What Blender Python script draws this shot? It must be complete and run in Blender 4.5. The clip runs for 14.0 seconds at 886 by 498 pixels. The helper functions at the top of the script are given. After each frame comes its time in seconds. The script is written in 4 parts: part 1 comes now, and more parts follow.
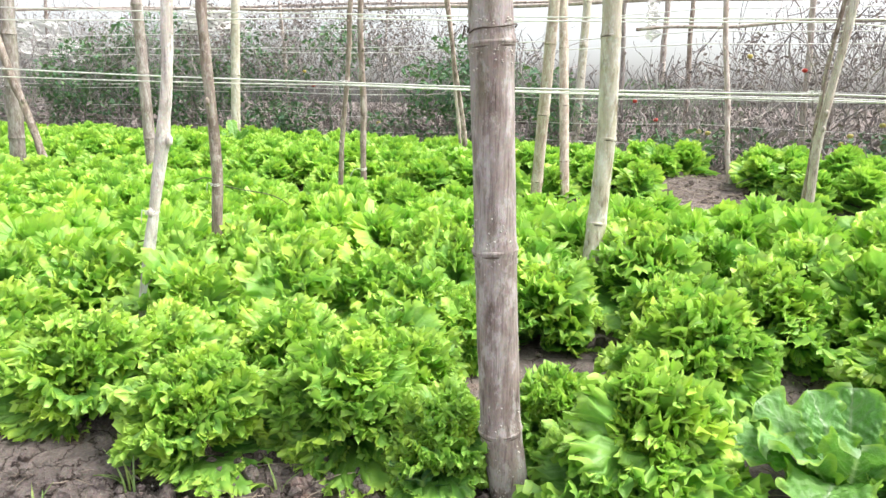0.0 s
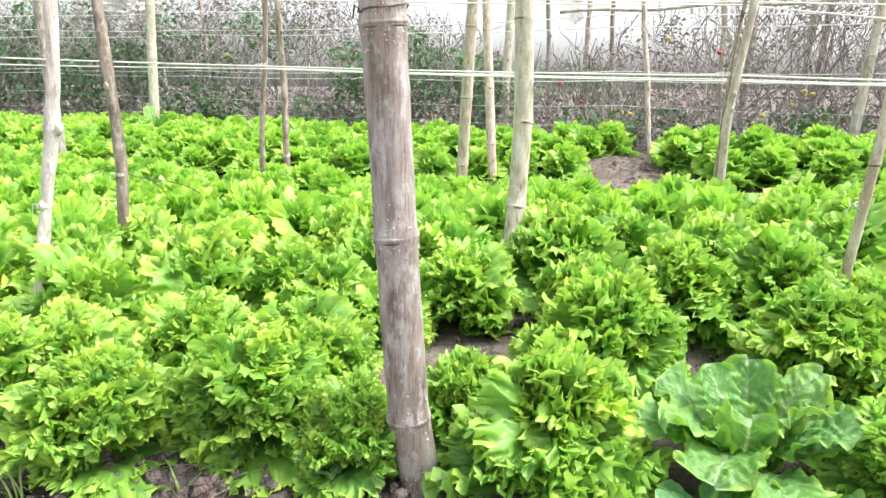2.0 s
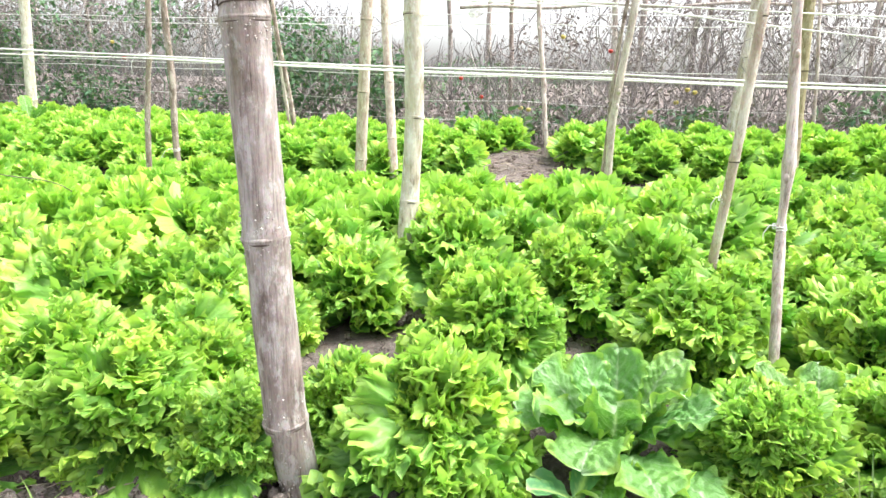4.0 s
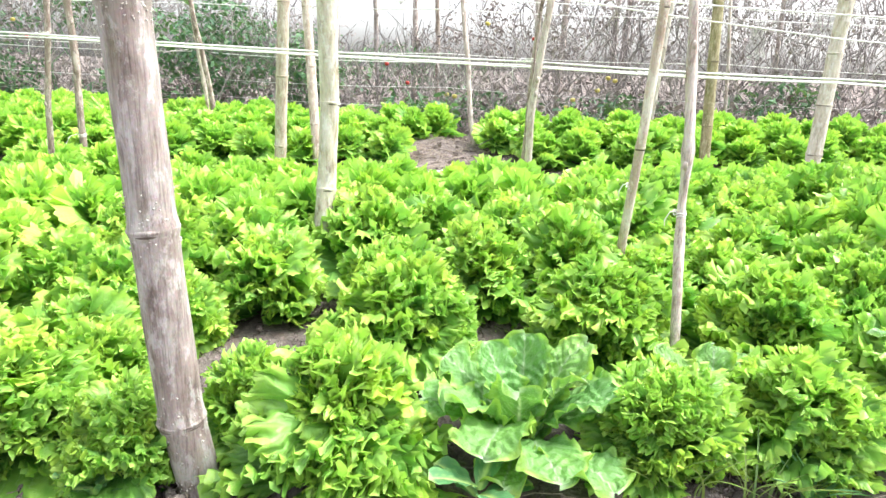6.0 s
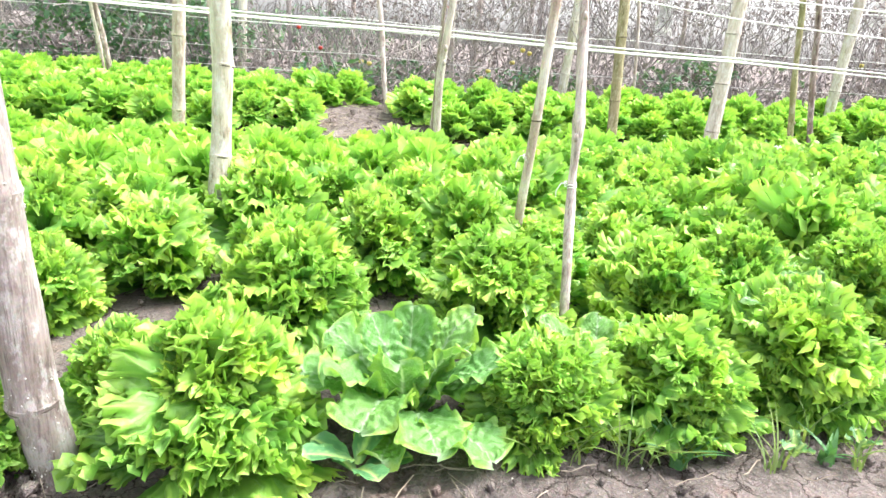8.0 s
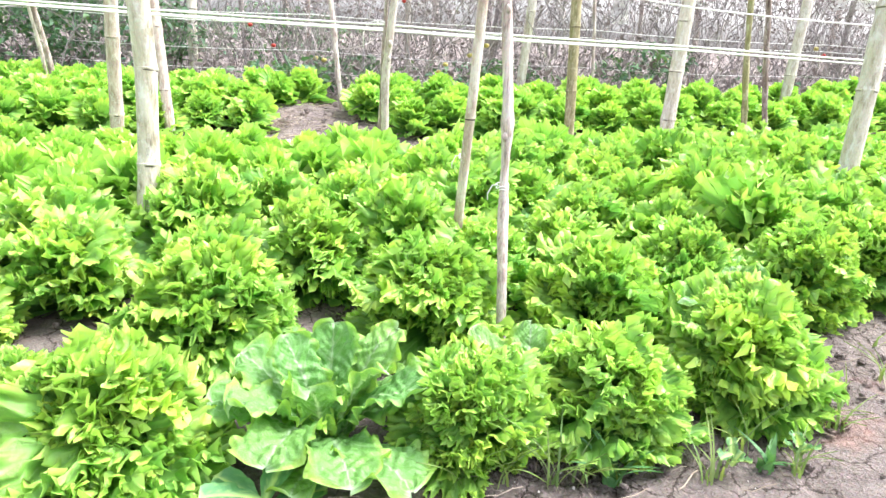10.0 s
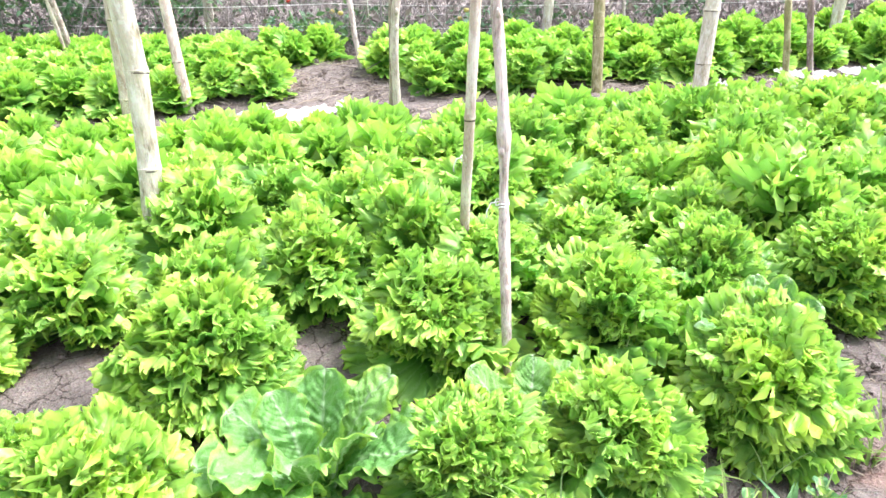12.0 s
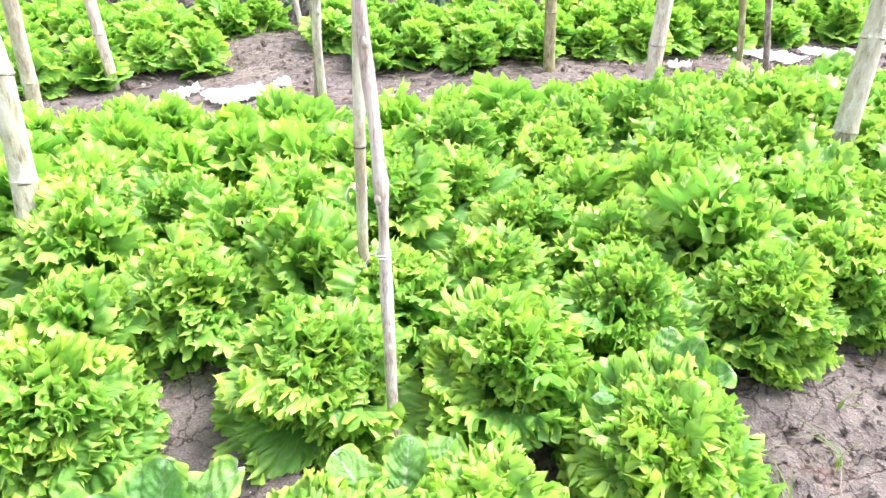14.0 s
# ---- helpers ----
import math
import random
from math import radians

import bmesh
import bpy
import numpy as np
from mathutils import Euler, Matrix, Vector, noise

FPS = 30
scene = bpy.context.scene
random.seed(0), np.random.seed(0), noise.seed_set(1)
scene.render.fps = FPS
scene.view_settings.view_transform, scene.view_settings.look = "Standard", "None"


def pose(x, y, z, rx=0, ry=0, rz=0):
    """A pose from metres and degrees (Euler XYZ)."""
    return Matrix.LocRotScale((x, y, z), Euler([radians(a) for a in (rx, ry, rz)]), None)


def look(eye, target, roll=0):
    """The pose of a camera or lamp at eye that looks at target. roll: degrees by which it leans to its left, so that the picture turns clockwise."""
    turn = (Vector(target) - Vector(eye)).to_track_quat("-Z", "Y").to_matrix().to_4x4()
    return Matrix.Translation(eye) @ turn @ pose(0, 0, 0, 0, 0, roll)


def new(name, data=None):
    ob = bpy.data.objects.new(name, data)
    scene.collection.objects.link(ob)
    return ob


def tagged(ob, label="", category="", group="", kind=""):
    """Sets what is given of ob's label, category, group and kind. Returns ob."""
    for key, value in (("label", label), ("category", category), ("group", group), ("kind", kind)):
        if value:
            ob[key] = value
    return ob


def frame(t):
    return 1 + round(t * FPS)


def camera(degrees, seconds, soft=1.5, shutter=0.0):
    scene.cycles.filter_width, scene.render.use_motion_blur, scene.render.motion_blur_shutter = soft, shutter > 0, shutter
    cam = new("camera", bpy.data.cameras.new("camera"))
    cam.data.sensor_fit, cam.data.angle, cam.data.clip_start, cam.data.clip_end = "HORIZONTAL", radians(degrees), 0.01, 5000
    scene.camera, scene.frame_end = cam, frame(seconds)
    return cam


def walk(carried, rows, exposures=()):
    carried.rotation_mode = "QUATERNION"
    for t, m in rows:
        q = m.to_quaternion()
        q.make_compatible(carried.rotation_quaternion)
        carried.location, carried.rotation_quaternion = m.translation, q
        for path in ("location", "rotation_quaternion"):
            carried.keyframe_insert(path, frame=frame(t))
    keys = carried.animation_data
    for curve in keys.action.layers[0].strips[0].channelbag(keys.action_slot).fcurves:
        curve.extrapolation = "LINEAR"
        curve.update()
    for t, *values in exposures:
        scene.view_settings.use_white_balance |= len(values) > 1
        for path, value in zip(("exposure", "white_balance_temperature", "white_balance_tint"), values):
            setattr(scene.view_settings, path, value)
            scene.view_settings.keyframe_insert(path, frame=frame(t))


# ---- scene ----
cam = camera(67.9, 14.0)
EXPOSURES = [(0, 0.97, 6500, 10), (3, 1.3, 6450, 10), (6.5, 1.53, 6350, 10), (9, 1.67, 6250, 12), (12, 1.64, 6100, 15), (14, 1.6, 6100, 15)]
PATH = [
    (0, (0.043, -0.01, 0.635), (0.017, 1.942, 0.201), 0.8),
    (0.5, (0.046, -0.01, 0.637), (0.05, 1.943, 0.206), 1.0),
    (1, (0.056, -0.006, 0.638), (0.106, 1.936, 0.164), 1.5),
    (1.5, (0.074, 0.001, 0.638), (0.162, 1.942, 0.165), 0.8),
    (2, (0.102, 0.009, 0.634), (0.262, 1.944, 0.156), 0.4),
    (2.5, (0.113, 0.013, 0.633), (0.312, 1.943, 0.147), 0.4),
    (3, (0.123, 0.015, 0.632), (0.387, 1.937, 0.146), 0.8),
    (3.5, (0.143, 0.012, 0.633), (0.487, 1.92, 0.145), 1.3),
    (3.7, (0.15, 0.005, 0.642), (0.529, 1.907, 0.153), 1.3),
    (5.8, (0.206, 0.009, 0.643), (0.805, 1.842, 0.112), 2.0),
    (6, (0.211, 0.005, 0.645), (0.828, 1.833, 0.117), 2.1),
    (6.5, (0.223, 0.007, 0.64), (0.888, 1.812, 0.091), 2.8),
    (7, (0.242, 0.007, 0.64), (0.967, 1.787, 0.086), 3.4),
    (7.5, (0.261, 0.006, 0.643), (1.027, 1.765, 0.08), 3.5),
    (8, (0.282, 0.006, 0.639), (1.112, 1.724, 0.04), 4.3),
    (8.5, (0.301, 0.007, 0.636), (1.169, 1.704, 0.033), 4.5),
    (9, (0.333, 0.007, 0.645), (1.25, 1.686, 0.062), 3.9),
    (9.2, (0.346, 0.008, 0.644), (1.269, 1.685, 0.065), 3.5),
    (11.3, (0.481, 0.092, 0.726), (1.28, 1.768, -0.017), 0.9),
    (11.5, (0.492, 0.1, 0.744), (1.271, 1.777, -0.019), 0.5),
    (12, (0.534, 0.117, 0.795), (1.288, 1.784, -0.011), -1.0),
    (12.5, (0.568, 0.107, 0.852), (1.372, 1.745, 0.033), -0.1),
    (13, (0.646, 0.145, 0.861), (1.52, 1.724, -0.001), 0.5),
    (13.5, (0.713, 0.187, 0.876), (1.564, 1.776, 0.009), -0.2),
    (14, (0.777, 0.232, 0.884), (1.576, 1.816, -0.038), 0.1),
]
walk(cam, [(t, look(eye, target, roll)) for t, eye, target, roll in PATH], EXPOSURES)

# ---- light ----
world = bpy.data.worlds.new("overcast_sky")
scene.world = world
world.use_nodes = True
wn = world.node_tree.nodes
sky = wn.new("ShaderNodeTexSky")
sky.sky_type = "NISHITA"
sky.sun_disc = False
sky.sun_elevation, sky.sun_rotation = radians(58), radians(100)
sky.air_density, sky.dust_density, sky.ozone_density = 1.0, 4.0, 1.0
pale = wn.new("ShaderNodeHueSaturation")
pale.inputs["Saturation"].default_value = 0.25
wn["Background"].inputs["Strength"].default_value = 0.187
world.node_tree.links.new(sky.outputs[0], pale.inputs["Color"])
world.node_tree.links.new(pale.outputs[0], wn["Background"].inputs["Color"])
sun = new("sun", bpy.data.lights.new("sun", "SUN"))
sun.data.energy, sun.data.angle, sun.data.color = 1.95, radians(24), (1.0, 0.97, 0.92)
sun.matrix_world = look((4.0, 0.3, 6.0), (0.4, 0.9, 0.0))

# ---- materials ----
def material(name):
    m = bpy.data.materials.new(name)
    m.use_nodes = True
    return m, m.node_tree.nodes, m.node_tree.links, m.node_tree.nodes["Principled BSDF"]


def noise_node(nodes, links, scale, detail=4.0, vec=None, rough=0.6):
    n = nodes.new("ShaderNodeTexNoise")
    n.inputs["Scale"].default_value, n.inputs["Detail"].default_value, n.inputs["Roughness"].default_value = scale, detail, rough
    if vec is not None:
        links.new(vec, n.inputs["Vector"])
    return n


def ramp(nodes, links, fac, stops):
    r = nodes.new("ShaderNodeValToRGB")
    while len(r.color_ramp.elements) < len(stops):
        r.color_ramp.elements.new(0.5)
    for e, (p, c) in zip(r.color_ramp.elements, stops):
        e.position, e.color = p, (*c, 1)
    links.new(fac, r.inputs["Fac"])
    return r


def mixed(nodes, links, kind, fac, a, b):
    m = nodes.new("ShaderNodeMix")
    m.data_type, m.blend_type = "RGBA", kind
    for i, v in ((0, fac), (6, a), (7, b)):
        if isinstance(v, (int, float)):
            m.inputs[i].default_value = v
        elif isinstance(v, tuple):
            m.inputs[i].default_value = (*v, 1)
        else:
            links.new(v, m.inputs[i])
    return m.outputs[2]


def bump(nodes, links, height, strength, distance, bsdf):
    b = nodes.new("ShaderNodeBump")
    b.inputs["Strength"].default_value, b.inputs["Distance"].default_value = strength, distance
    links.new(height, b.inputs["Height"])
    links.new(b.outputs[0], bsdf.inputs["Normal"])
    return b


def leaf_material(name, deep, mid, edge, pale, rough=0.42, see=0.42, vein=(0.45, 0.6, 0.2), fan=False, net=0.0):
    """A living leaf: pigment from the blade to the rim, veins, puckers, light through the blade."""
    m, n, l, p = material(name)
    co = n.new("ShaderNodeTexCoord")
    rim = n.new("ShaderNodeAttribute")
    rim.attribute_name = "rim"
    ribs = n.new("ShaderNodeAttribute")
    ribs.attribute_name = "rib"
    info = n.new("ShaderNodeObjectInfo")
    isl = n.new("ShaderNodeNewGeometry")
    big = noise_node(n, l, 14, 3, co.outputs["Object"])
    add = n.new("ShaderNodeMath")
    add.operation = "MULTIPLY_ADD"
    l.new(big.outputs["Fac"], add.inputs[0])
    add.inputs[1].default_value = 0.5
    l.new(rim.outputs["Fac"], add.inputs[2])
    col = ramp(n, l, add.outputs[0], ((0.15, deep), (0.5, mid), (1.1, edge)))
    tint = n.new("ShaderNodeMath")
    tint.operation = "ADD"
    l.new(info.outputs["Random"], tint.inputs[0])
    l.new(isl.outputs["Random Per Island"], tint.inputs[1])
    fr = n.new("ShaderNodeMath")
    fr.operation = "FRACT"
    l.new(tint.outputs[0], fr.inputs[0])
    var = ramp(n, l, fr.outputs[0], ((0.0, (0.82, 0.9, 0.9)), (0.5, (1, 1, 1)), (1.0, (1.22, 1.08, 0.9))))
    c1 = mixed(n, l, "MULTIPLY", 1.0, col.outputs[0], var.outputs[0])
    small = noise_node(n, l, 90, 3, co.outputs["Object"])
    c2 = mixed(n, l, "OVERLAY", 0.25, c1, small.outputs["Color"])
    lines = ribs.outputs["Fac"]
    if fan:
        wave = n.new("ShaderNodeMath")
        wave.operation = "MULTIPLY_ADD"
        l.new(small.outputs["Fac"], wave.inputs[0])
        wave.inputs[1].default_value = 1.1
        times = n.new("ShaderNodeMath")
        times.operation = "MULTIPLY"
        times.inputs[1].default_value = 15.0
        l.new(lines, times.inputs[0])
        l.new(times.outputs[0], wave.inputs[2])
        pp = n.new("ShaderNodeMath")
        pp.operation = "PINGPONG"
        pp.inputs[1].default_value = 0.5
        l.new(wave.outputs[0], pp.inputs[0])
        thin = ramp(n, l, pp.outputs[0], ((0.0, (0.3, 0.3, 0.3)), (0.12, (0, 0, 0))))
        lines = thin.outputs[0]
    if net:
        vo = n.new("ShaderNodeTexVoronoi")
        vo.feature = "DISTANCE_TO_EDGE"
        vo.inputs["Scale"].default_value = 95
        shift = n.new("ShaderNodeVectorMath")
        shift.operation = "MULTIPLY_ADD"
        l.new(small.outputs["Color"], shift.inputs[0])
        shift.inputs[1].default_value = (0.012, 0.012, 0.012)
        l.new(co.outputs["Object"], shift.inputs[2])
        l.new(shift.outputs[0], vo.inputs["Vector"])
        cells = ramp(n, l, vo.outputs["Distance"], ((0.0, (net, net, net)), (0.09, (0, 0, 0))))
        both_lines = n.new("ShaderNodeMath")
        both_lines.operation = "MAXIMUM"
        l.new(cells.outputs[0], both_lines.inputs[0])
        l.new(lines, both_lines.inputs[1])
        lines = both_lines.outputs[0]
    c3 = mixed(n, l, "MIX", lines, c1, vein)
    l.new(c3, p.inputs["Base Color"])
    p.inputs["Roughness"].default_value = rough
    p.inputs["Specular IOR Level"].default_value = 0.5
    puck = noise_node(n, l, 62, 2, co.outputs["Object"])
    both = mixed(n, l, "MIX", 0.3, puck.outputs["Color"], small.outputs["Color"])
    if fan or net:
        both = mixed(n, l, "SUBTRACT", 0.35, both, lines)
    bump(n, l, both, 1.0, 0.008 if net else 0.006, p)
    tr = n.new("ShaderNodeBsdfTranslucent")
    c4 = mixed(n, l, "MULTIPLY", 1.0, c3, pale)
    l.new(c4, tr.inputs["Color"])
    mix = n.new("ShaderNodeMixShader")
    mix.inputs[0].default_value = see
    l.new(p.outputs[0], mix.inputs[1])
    l.new(tr.outputs[0], mix.inputs[2])
    l.new(mix.outputs[0], n["Material Output"].inputs["Surface"])
    return m


# lettuce: the deep base colour also holds the shade inside the heads
LETTUCE = leaf_material("frilly_lettuce_leaf", (0.1, 0.275, 0.042), (0.255, 0.5, 0.088), (0.46, 0.69, 0.12), (0.96, 1.1, 0.85), rough=0.42, see=0.34, vein=(0.34, 0.55, 0.22), fan=True)
MUSTARD = leaf_material("mustard_leaf", (0.1, 0.265, 0.06), (0.165, 0.37, 0.08), (0.32, 0.53, 0.085), (1.15, 1.2, 0.7), rough=0.46, see=0.3, vein=(0.46, 0.62, 0.38), net=0.17)
TOMATO = leaf_material("tomato_leaf", (0.06, 0.14, 0.085), (0.1, 0.21, 0.115), (0.15, 0.28, 0.14), (1.2, 1.2, 0.6), rough=0.5, see=0.25)
WEED = leaf_material("weed_leaf", (0.05, 0.15, 0.06), (0.09, 0.24, 0.09), (0.13, 0.3, 0.1), (1.2, 1.2, 0.6), rough=0.5, see=0.25)
GRASS = leaf_material("grass_blade", (0.09, 0.17, 0.05), (0.16, 0.28, 0.07), (0.3, 0.38, 0.16), (1.2, 1.2, 0.6), rough=0.5, see=0.3)


def soil_material():
    m, n, l, p = material("dry_cracked_soil")
    geo = n.new("ShaderNodeNewGeometry")
    pos = geo.outputs["Position"]
    a = noise_node(n, l, 1.7, 5, pos)
    b = noise_node(n, l, 22, 6, pos, 0.7)
    c = noise_node(n, l, 190, 4, pos, 0.7)
    col = ramp(n, l, a.outputs["Fac"], ((0.3, (0.15, 0.124, 0.112)), (0.5, (0.275, 0.226, 0.2)), (0.72, (0.39, 0.322, 0.285))))
    col2 = ramp(n, l, b.outputs["Fac"], ((0.3, (0.6, 0.57, 0.55)), (0.55, (1, 1, 1)), (0.75, (1.2, 1.12, 1.05))))
    c1 = mixed(n, l, "MULTIPLY", 0.9, col.outputs[0], col2.outputs[0])
    c2 = mixed(n, l, "OVERLAY", 0.35, c1, c.outputs["Color"])
    hs = n.new("ShaderNodeHueSaturation")
    hs.inputs["Saturation"].default_value = 0.8
    l.new(c2, hs.inputs["Color"])
    p.inputs["Roughness"].default_value = 0.95
    p.inputs["Specular IOR Level"].default_value = 0.2
    warp = n.new("ShaderNodeVectorMath")
    warp.operation = "MULTIPLY_ADD"
    l.new(b.outputs["Color"], warp.inputs[0])
    warp.inputs[1].default_value = (0.05, 0.05, 0.05)
    l.new(pos, warp.inputs[2])
    v = n.new("ShaderNodeTexVoronoi")
    v.feature = "DISTANCE_TO_EDGE"
    v.inputs["Scale"].default_value = 26
    l.new(warp.outputs[0], v.inputs["Vector"])
    cr = ramp(n, l, v.outputs["Distance"], ((0.0, (0, 0, 0)), (0.07, (1, 1, 1))))
    grit = n.new("ShaderNodeTexVoronoi")
    grit.inputs["Scale"].default_value = 120
    l.new(warp.outputs[0], grit.inputs["Vector"])
    gr = ramp(n, l, grit.outputs["Distance"], ((0.1, (1.12, 1.1, 1.08)), (0.6, (0.62, 0.6, 0.6))))
    c5 = mixed(n, l, "MULTIPLY", 0.7, hs.outputs[0], gr.outputs[0])
    v2 = n.new("ShaderNodeTexVoronoi")
    v2.feature = "DISTANCE_TO_EDGE"
    v2.inputs["Scale"].default_value = 13
    l.new(warp.outputs[0], v2.inputs["Vector"])
    gap = ramp(n, l, v2.outputs["Distance"], ((0.0, (0.22, 0.2, 0.19)), (0.012, (0.4, 0.38, 0.36)), (0.03, (1, 1, 1))))
    some = ramp(n, l, a.outputs["Fac"], ((0.36, (0, 0, 0)), (0.46, (1, 1, 1))))
    c6 = mixed(n, l, "MULTIPLY", some.outputs[0], c5, gap.outputs[0])
    red = noise_node(n, l, 5.5, 4, pos)
    rd = ramp(n, l, red.outputs["Fac"], ((0.58, (0, 0, 0)), (0.7, (0.45, 0.45, 0.45))))
    c7 = mixed(n, l, "MIX", rd.outputs[0], c6, (0.33, 0.19, 0.15))
    l.new(c7, p.inputs["Base Color"])
    h = mixed(n, l, "MIX", 0.16, b.outputs["Color"], cr.outputs[0])
    h2 = mixed(n, l, "MIX", 0.3, h, c.outputs["Color"])
    h3 = mixed(n, l, "MULTIPLY", 0.6, h2, gr.outputs[0])
    bump(n, l, h3, 1.0, 0.02, p)
    return m


SOIL = soil_material()


def pole_material(name, colours, streak, moss=(0.2, 0.24, 0.06), moss_amount=0.35, rough=0.7, bleach=0.6):
    """Weathered cane or wood: long grain, blotches, green algae."""
    m, n, l, p = material(name)
    co = n.new("ShaderNodeTexCoord")
    mp = n.new("ShaderNodeMapping")
    mp.inputs["Scale"].default_value = (1, 1, 0.045)
    l.new(co.outputs["Object"], mp.inputs["Vector"])
    info = n.new("ShaderNodeObjectInfo")
    grain = noise_node(n, l, 330, 5, mp.outputs[0], 0.7)
    mp2 = n.new("ShaderNodeMapping")
    mp2.inputs["Scale"].default_value = (1, 1, 0.3)
    l.new(co.outputs["Object"], mp2.inputs["Vector"])
    blot = noise_node(n, l, 24, 6, mp2.outputs[0], 0.65)
    fine = noise_node(n, l, 160, 4, co.outputs["Object"], 0.7)
    col = ramp(n, l, blot.outputs["Fac"], tuple(zip((0.3, 0.42, 0.56, 0.7), colours)))
    g = ramp(n, l, grain.outputs["Fac"], ((0.3, streak), (0.5, (0.95, 0.95, 0.95)), (0.7, (1.12, 1.1, 1.08))))
    c0 = mixed(n, l, "MULTIPLY", 0.8, col.outputs[0], g.outputs[0])
    mp3 = n.new("ShaderNodeMapping")
    mp3.inputs["Scale"].default_value = (1, 1, 0.42)
    mp3.inputs["Location"].default_value = (3.1, 1.7, 0.4)
    l.new(co.outputs["Object"], mp3.inputs["Vector"])
    patch = noise_node(n, l, 42, 9, mp3.outputs[0], 0.76)
    worn = ramp(n, l, patch.outputs["Fac"], ((0.51, (0, 0, 0)), (0.57, (bleach, bleach, bleach))))
    ca = mixed(n, l, "MIX", worn.outputs[0], c0, tuple(min(0.72, 1.12 * q + 0.06) for q in colours[3]))
    stain = noise_node(n, l, 47, 8, mp2.outputs[0], 0.75)
    dark = ramp(n, l, stain.outputs["Fac"], ((0.34, (0.5, 0.46, 0.44)), (0.46, (1, 1, 1))))
    c1 = mixed(n, l, "MULTIPLY", 0.85, ca, dark.outputs[0])
    c2 = mixed(n, l, "OVERLAY", 0.3, c1, fine.outputs["Color"])
    green = noise_node(n, l, 7, 5, mp2.outputs[0], 0.7)
    gm = ramp(n, l, green.outputs["Fac"], ((0.52, (0, 0, 0)), (0.68, (moss_amount,) * 3)))
    c3 = mixed(n, l, "MIX", gm.outputs[0], c2, moss)
    v = ramp(n, l, info.outputs["Random"], ((0, (0.94, 0.94, 0.93)), (1, (1.14, 1.12, 1.09))))
    c4 = mixed(n, l, "MULTIPLY", 1.0, c3, v.outputs[0])
    hs = n.new("ShaderNodeHueSaturation")
    hs.inputs["Saturation"].default_value = 0.85
    l.new(c4, hs.inputs["Color"])
    l.new(hs.outputs[0], p.inputs["Base Color"])
    p.inputs["Roughness"].default_value = rough
    p.inputs["Specular IOR Level"].default_value = 0.3
    h = mixed(n, l, "MIX", 0.35, grain.outputs["Color"], fine.outputs["Color"])
    bump(n, l, h, 0.6, 0.003, p)
    return m


CANE_GREY = pole_material("weathered_grey_bamboo", ((0.12, 0.088, 0.076), (0.26, 0.203, 0.18), (0.36, 0.305, 0.282), (0.48, 0.45, 0.435)), (0.34, 0.28, 0.26), bleach=0.45)
CANE_PALE = pole_material("pale_bamboo", ((0.3, 0.25, 0.15), (0.5, 0.44, 0.33), (0.6, 0.545, 0.45), (0.68, 0.64, 0.57)), (0.7, 0.64, 0.55))
CANE_TAN = pole_material("tan_bamboo", ((0.23, 0.165, 0.12), (0.44, 0.335, 0.255), (0.55, 0.45, 0.365), (0.65, 0.57, 0.49)), (0.66, 0.58, 0.5))
CANE_GREEN = pole_material("greenish_bamboo", ((0.12, 0.12, 0.04), (0.24, 0.22, 0.08), (0.32, 0.28, 0.13), (0.4, 0.36, 0.2)), (0.6, 0.56, 0.44), moss_amount=0.7)
BARK_PALE = pole_material("bleached_stick_wood", ((0.22, 0.155, 0.13), (0.43, 0.34, 0.295), (0.56, 0.475, 0.425), (0.68, 0.62, 0.57)), (0.24, 0.18, 0.15), moss_amount=0.05, rough=0.85, bleach=0.3)
BARK_WHITE = pole_material("sun_bleached_wood", ((0.3, 0.26, 0.23), (0.48, 0.43, 0.39), (0.6, 0.56, 0.52), (0.68, 0.65, 0.62)), (0.4, 0.34, 0.3), moss_amount=0.03, rough=0.85)
BARK_BROWN = pole_material("brown_stick_bark", ((0.1, 0.07, 0.055), (0.2, 0.145, 0.115), (0.3, 0.235, 0.195), (0.42, 0.365, 0.325)), (0.42, 0.34, 0.3), moss_amount=0.1, rough=0.9)


def plain_material(name, a, b, scale, rough, bumpy=0.3, see=0.0):
    m, n, l, p = material(name)
    co = n.new("ShaderNodeTexCoord")
    isl = n.new("ShaderNodeNewGeometry")
    t = noise_node(n, l, scale, 4, co.outputs["Object"])
    c = ramp(n, l, t.outputs["Fac"], ((0.3, a), (0.7, b)))
    v = ramp(n, l, isl.outputs["Random Per Island"], ((0, (0.7, 0.7, 0.7)), (1, (1.2, 1.17, 1.12))))
    cc = mixed(n, l, "MULTIPLY", 1.0, c.outputs[0], v.outputs[0])
    l.new(cc, p.inputs["Base Color"])
    p.inputs["Roughness"].default_value = rough
    bump(n, l, t.outputs["Fac"], bumpy, 0.004, p)
    if see:
        tr = n.new("ShaderNodeBsdfTranslucent")
        l.new(cc, tr.inputs["Color"])
        mix = n.new("ShaderNodeMixShader")
        mix.inputs[0].default_value = see
        l.new(p.outputs[0], mix.inputs[1])
        l.new(tr.outputs[0], mix.inputs[2])
        l.new(mix.outputs[0], n["Material Output"].inputs["Surface"])
    return m


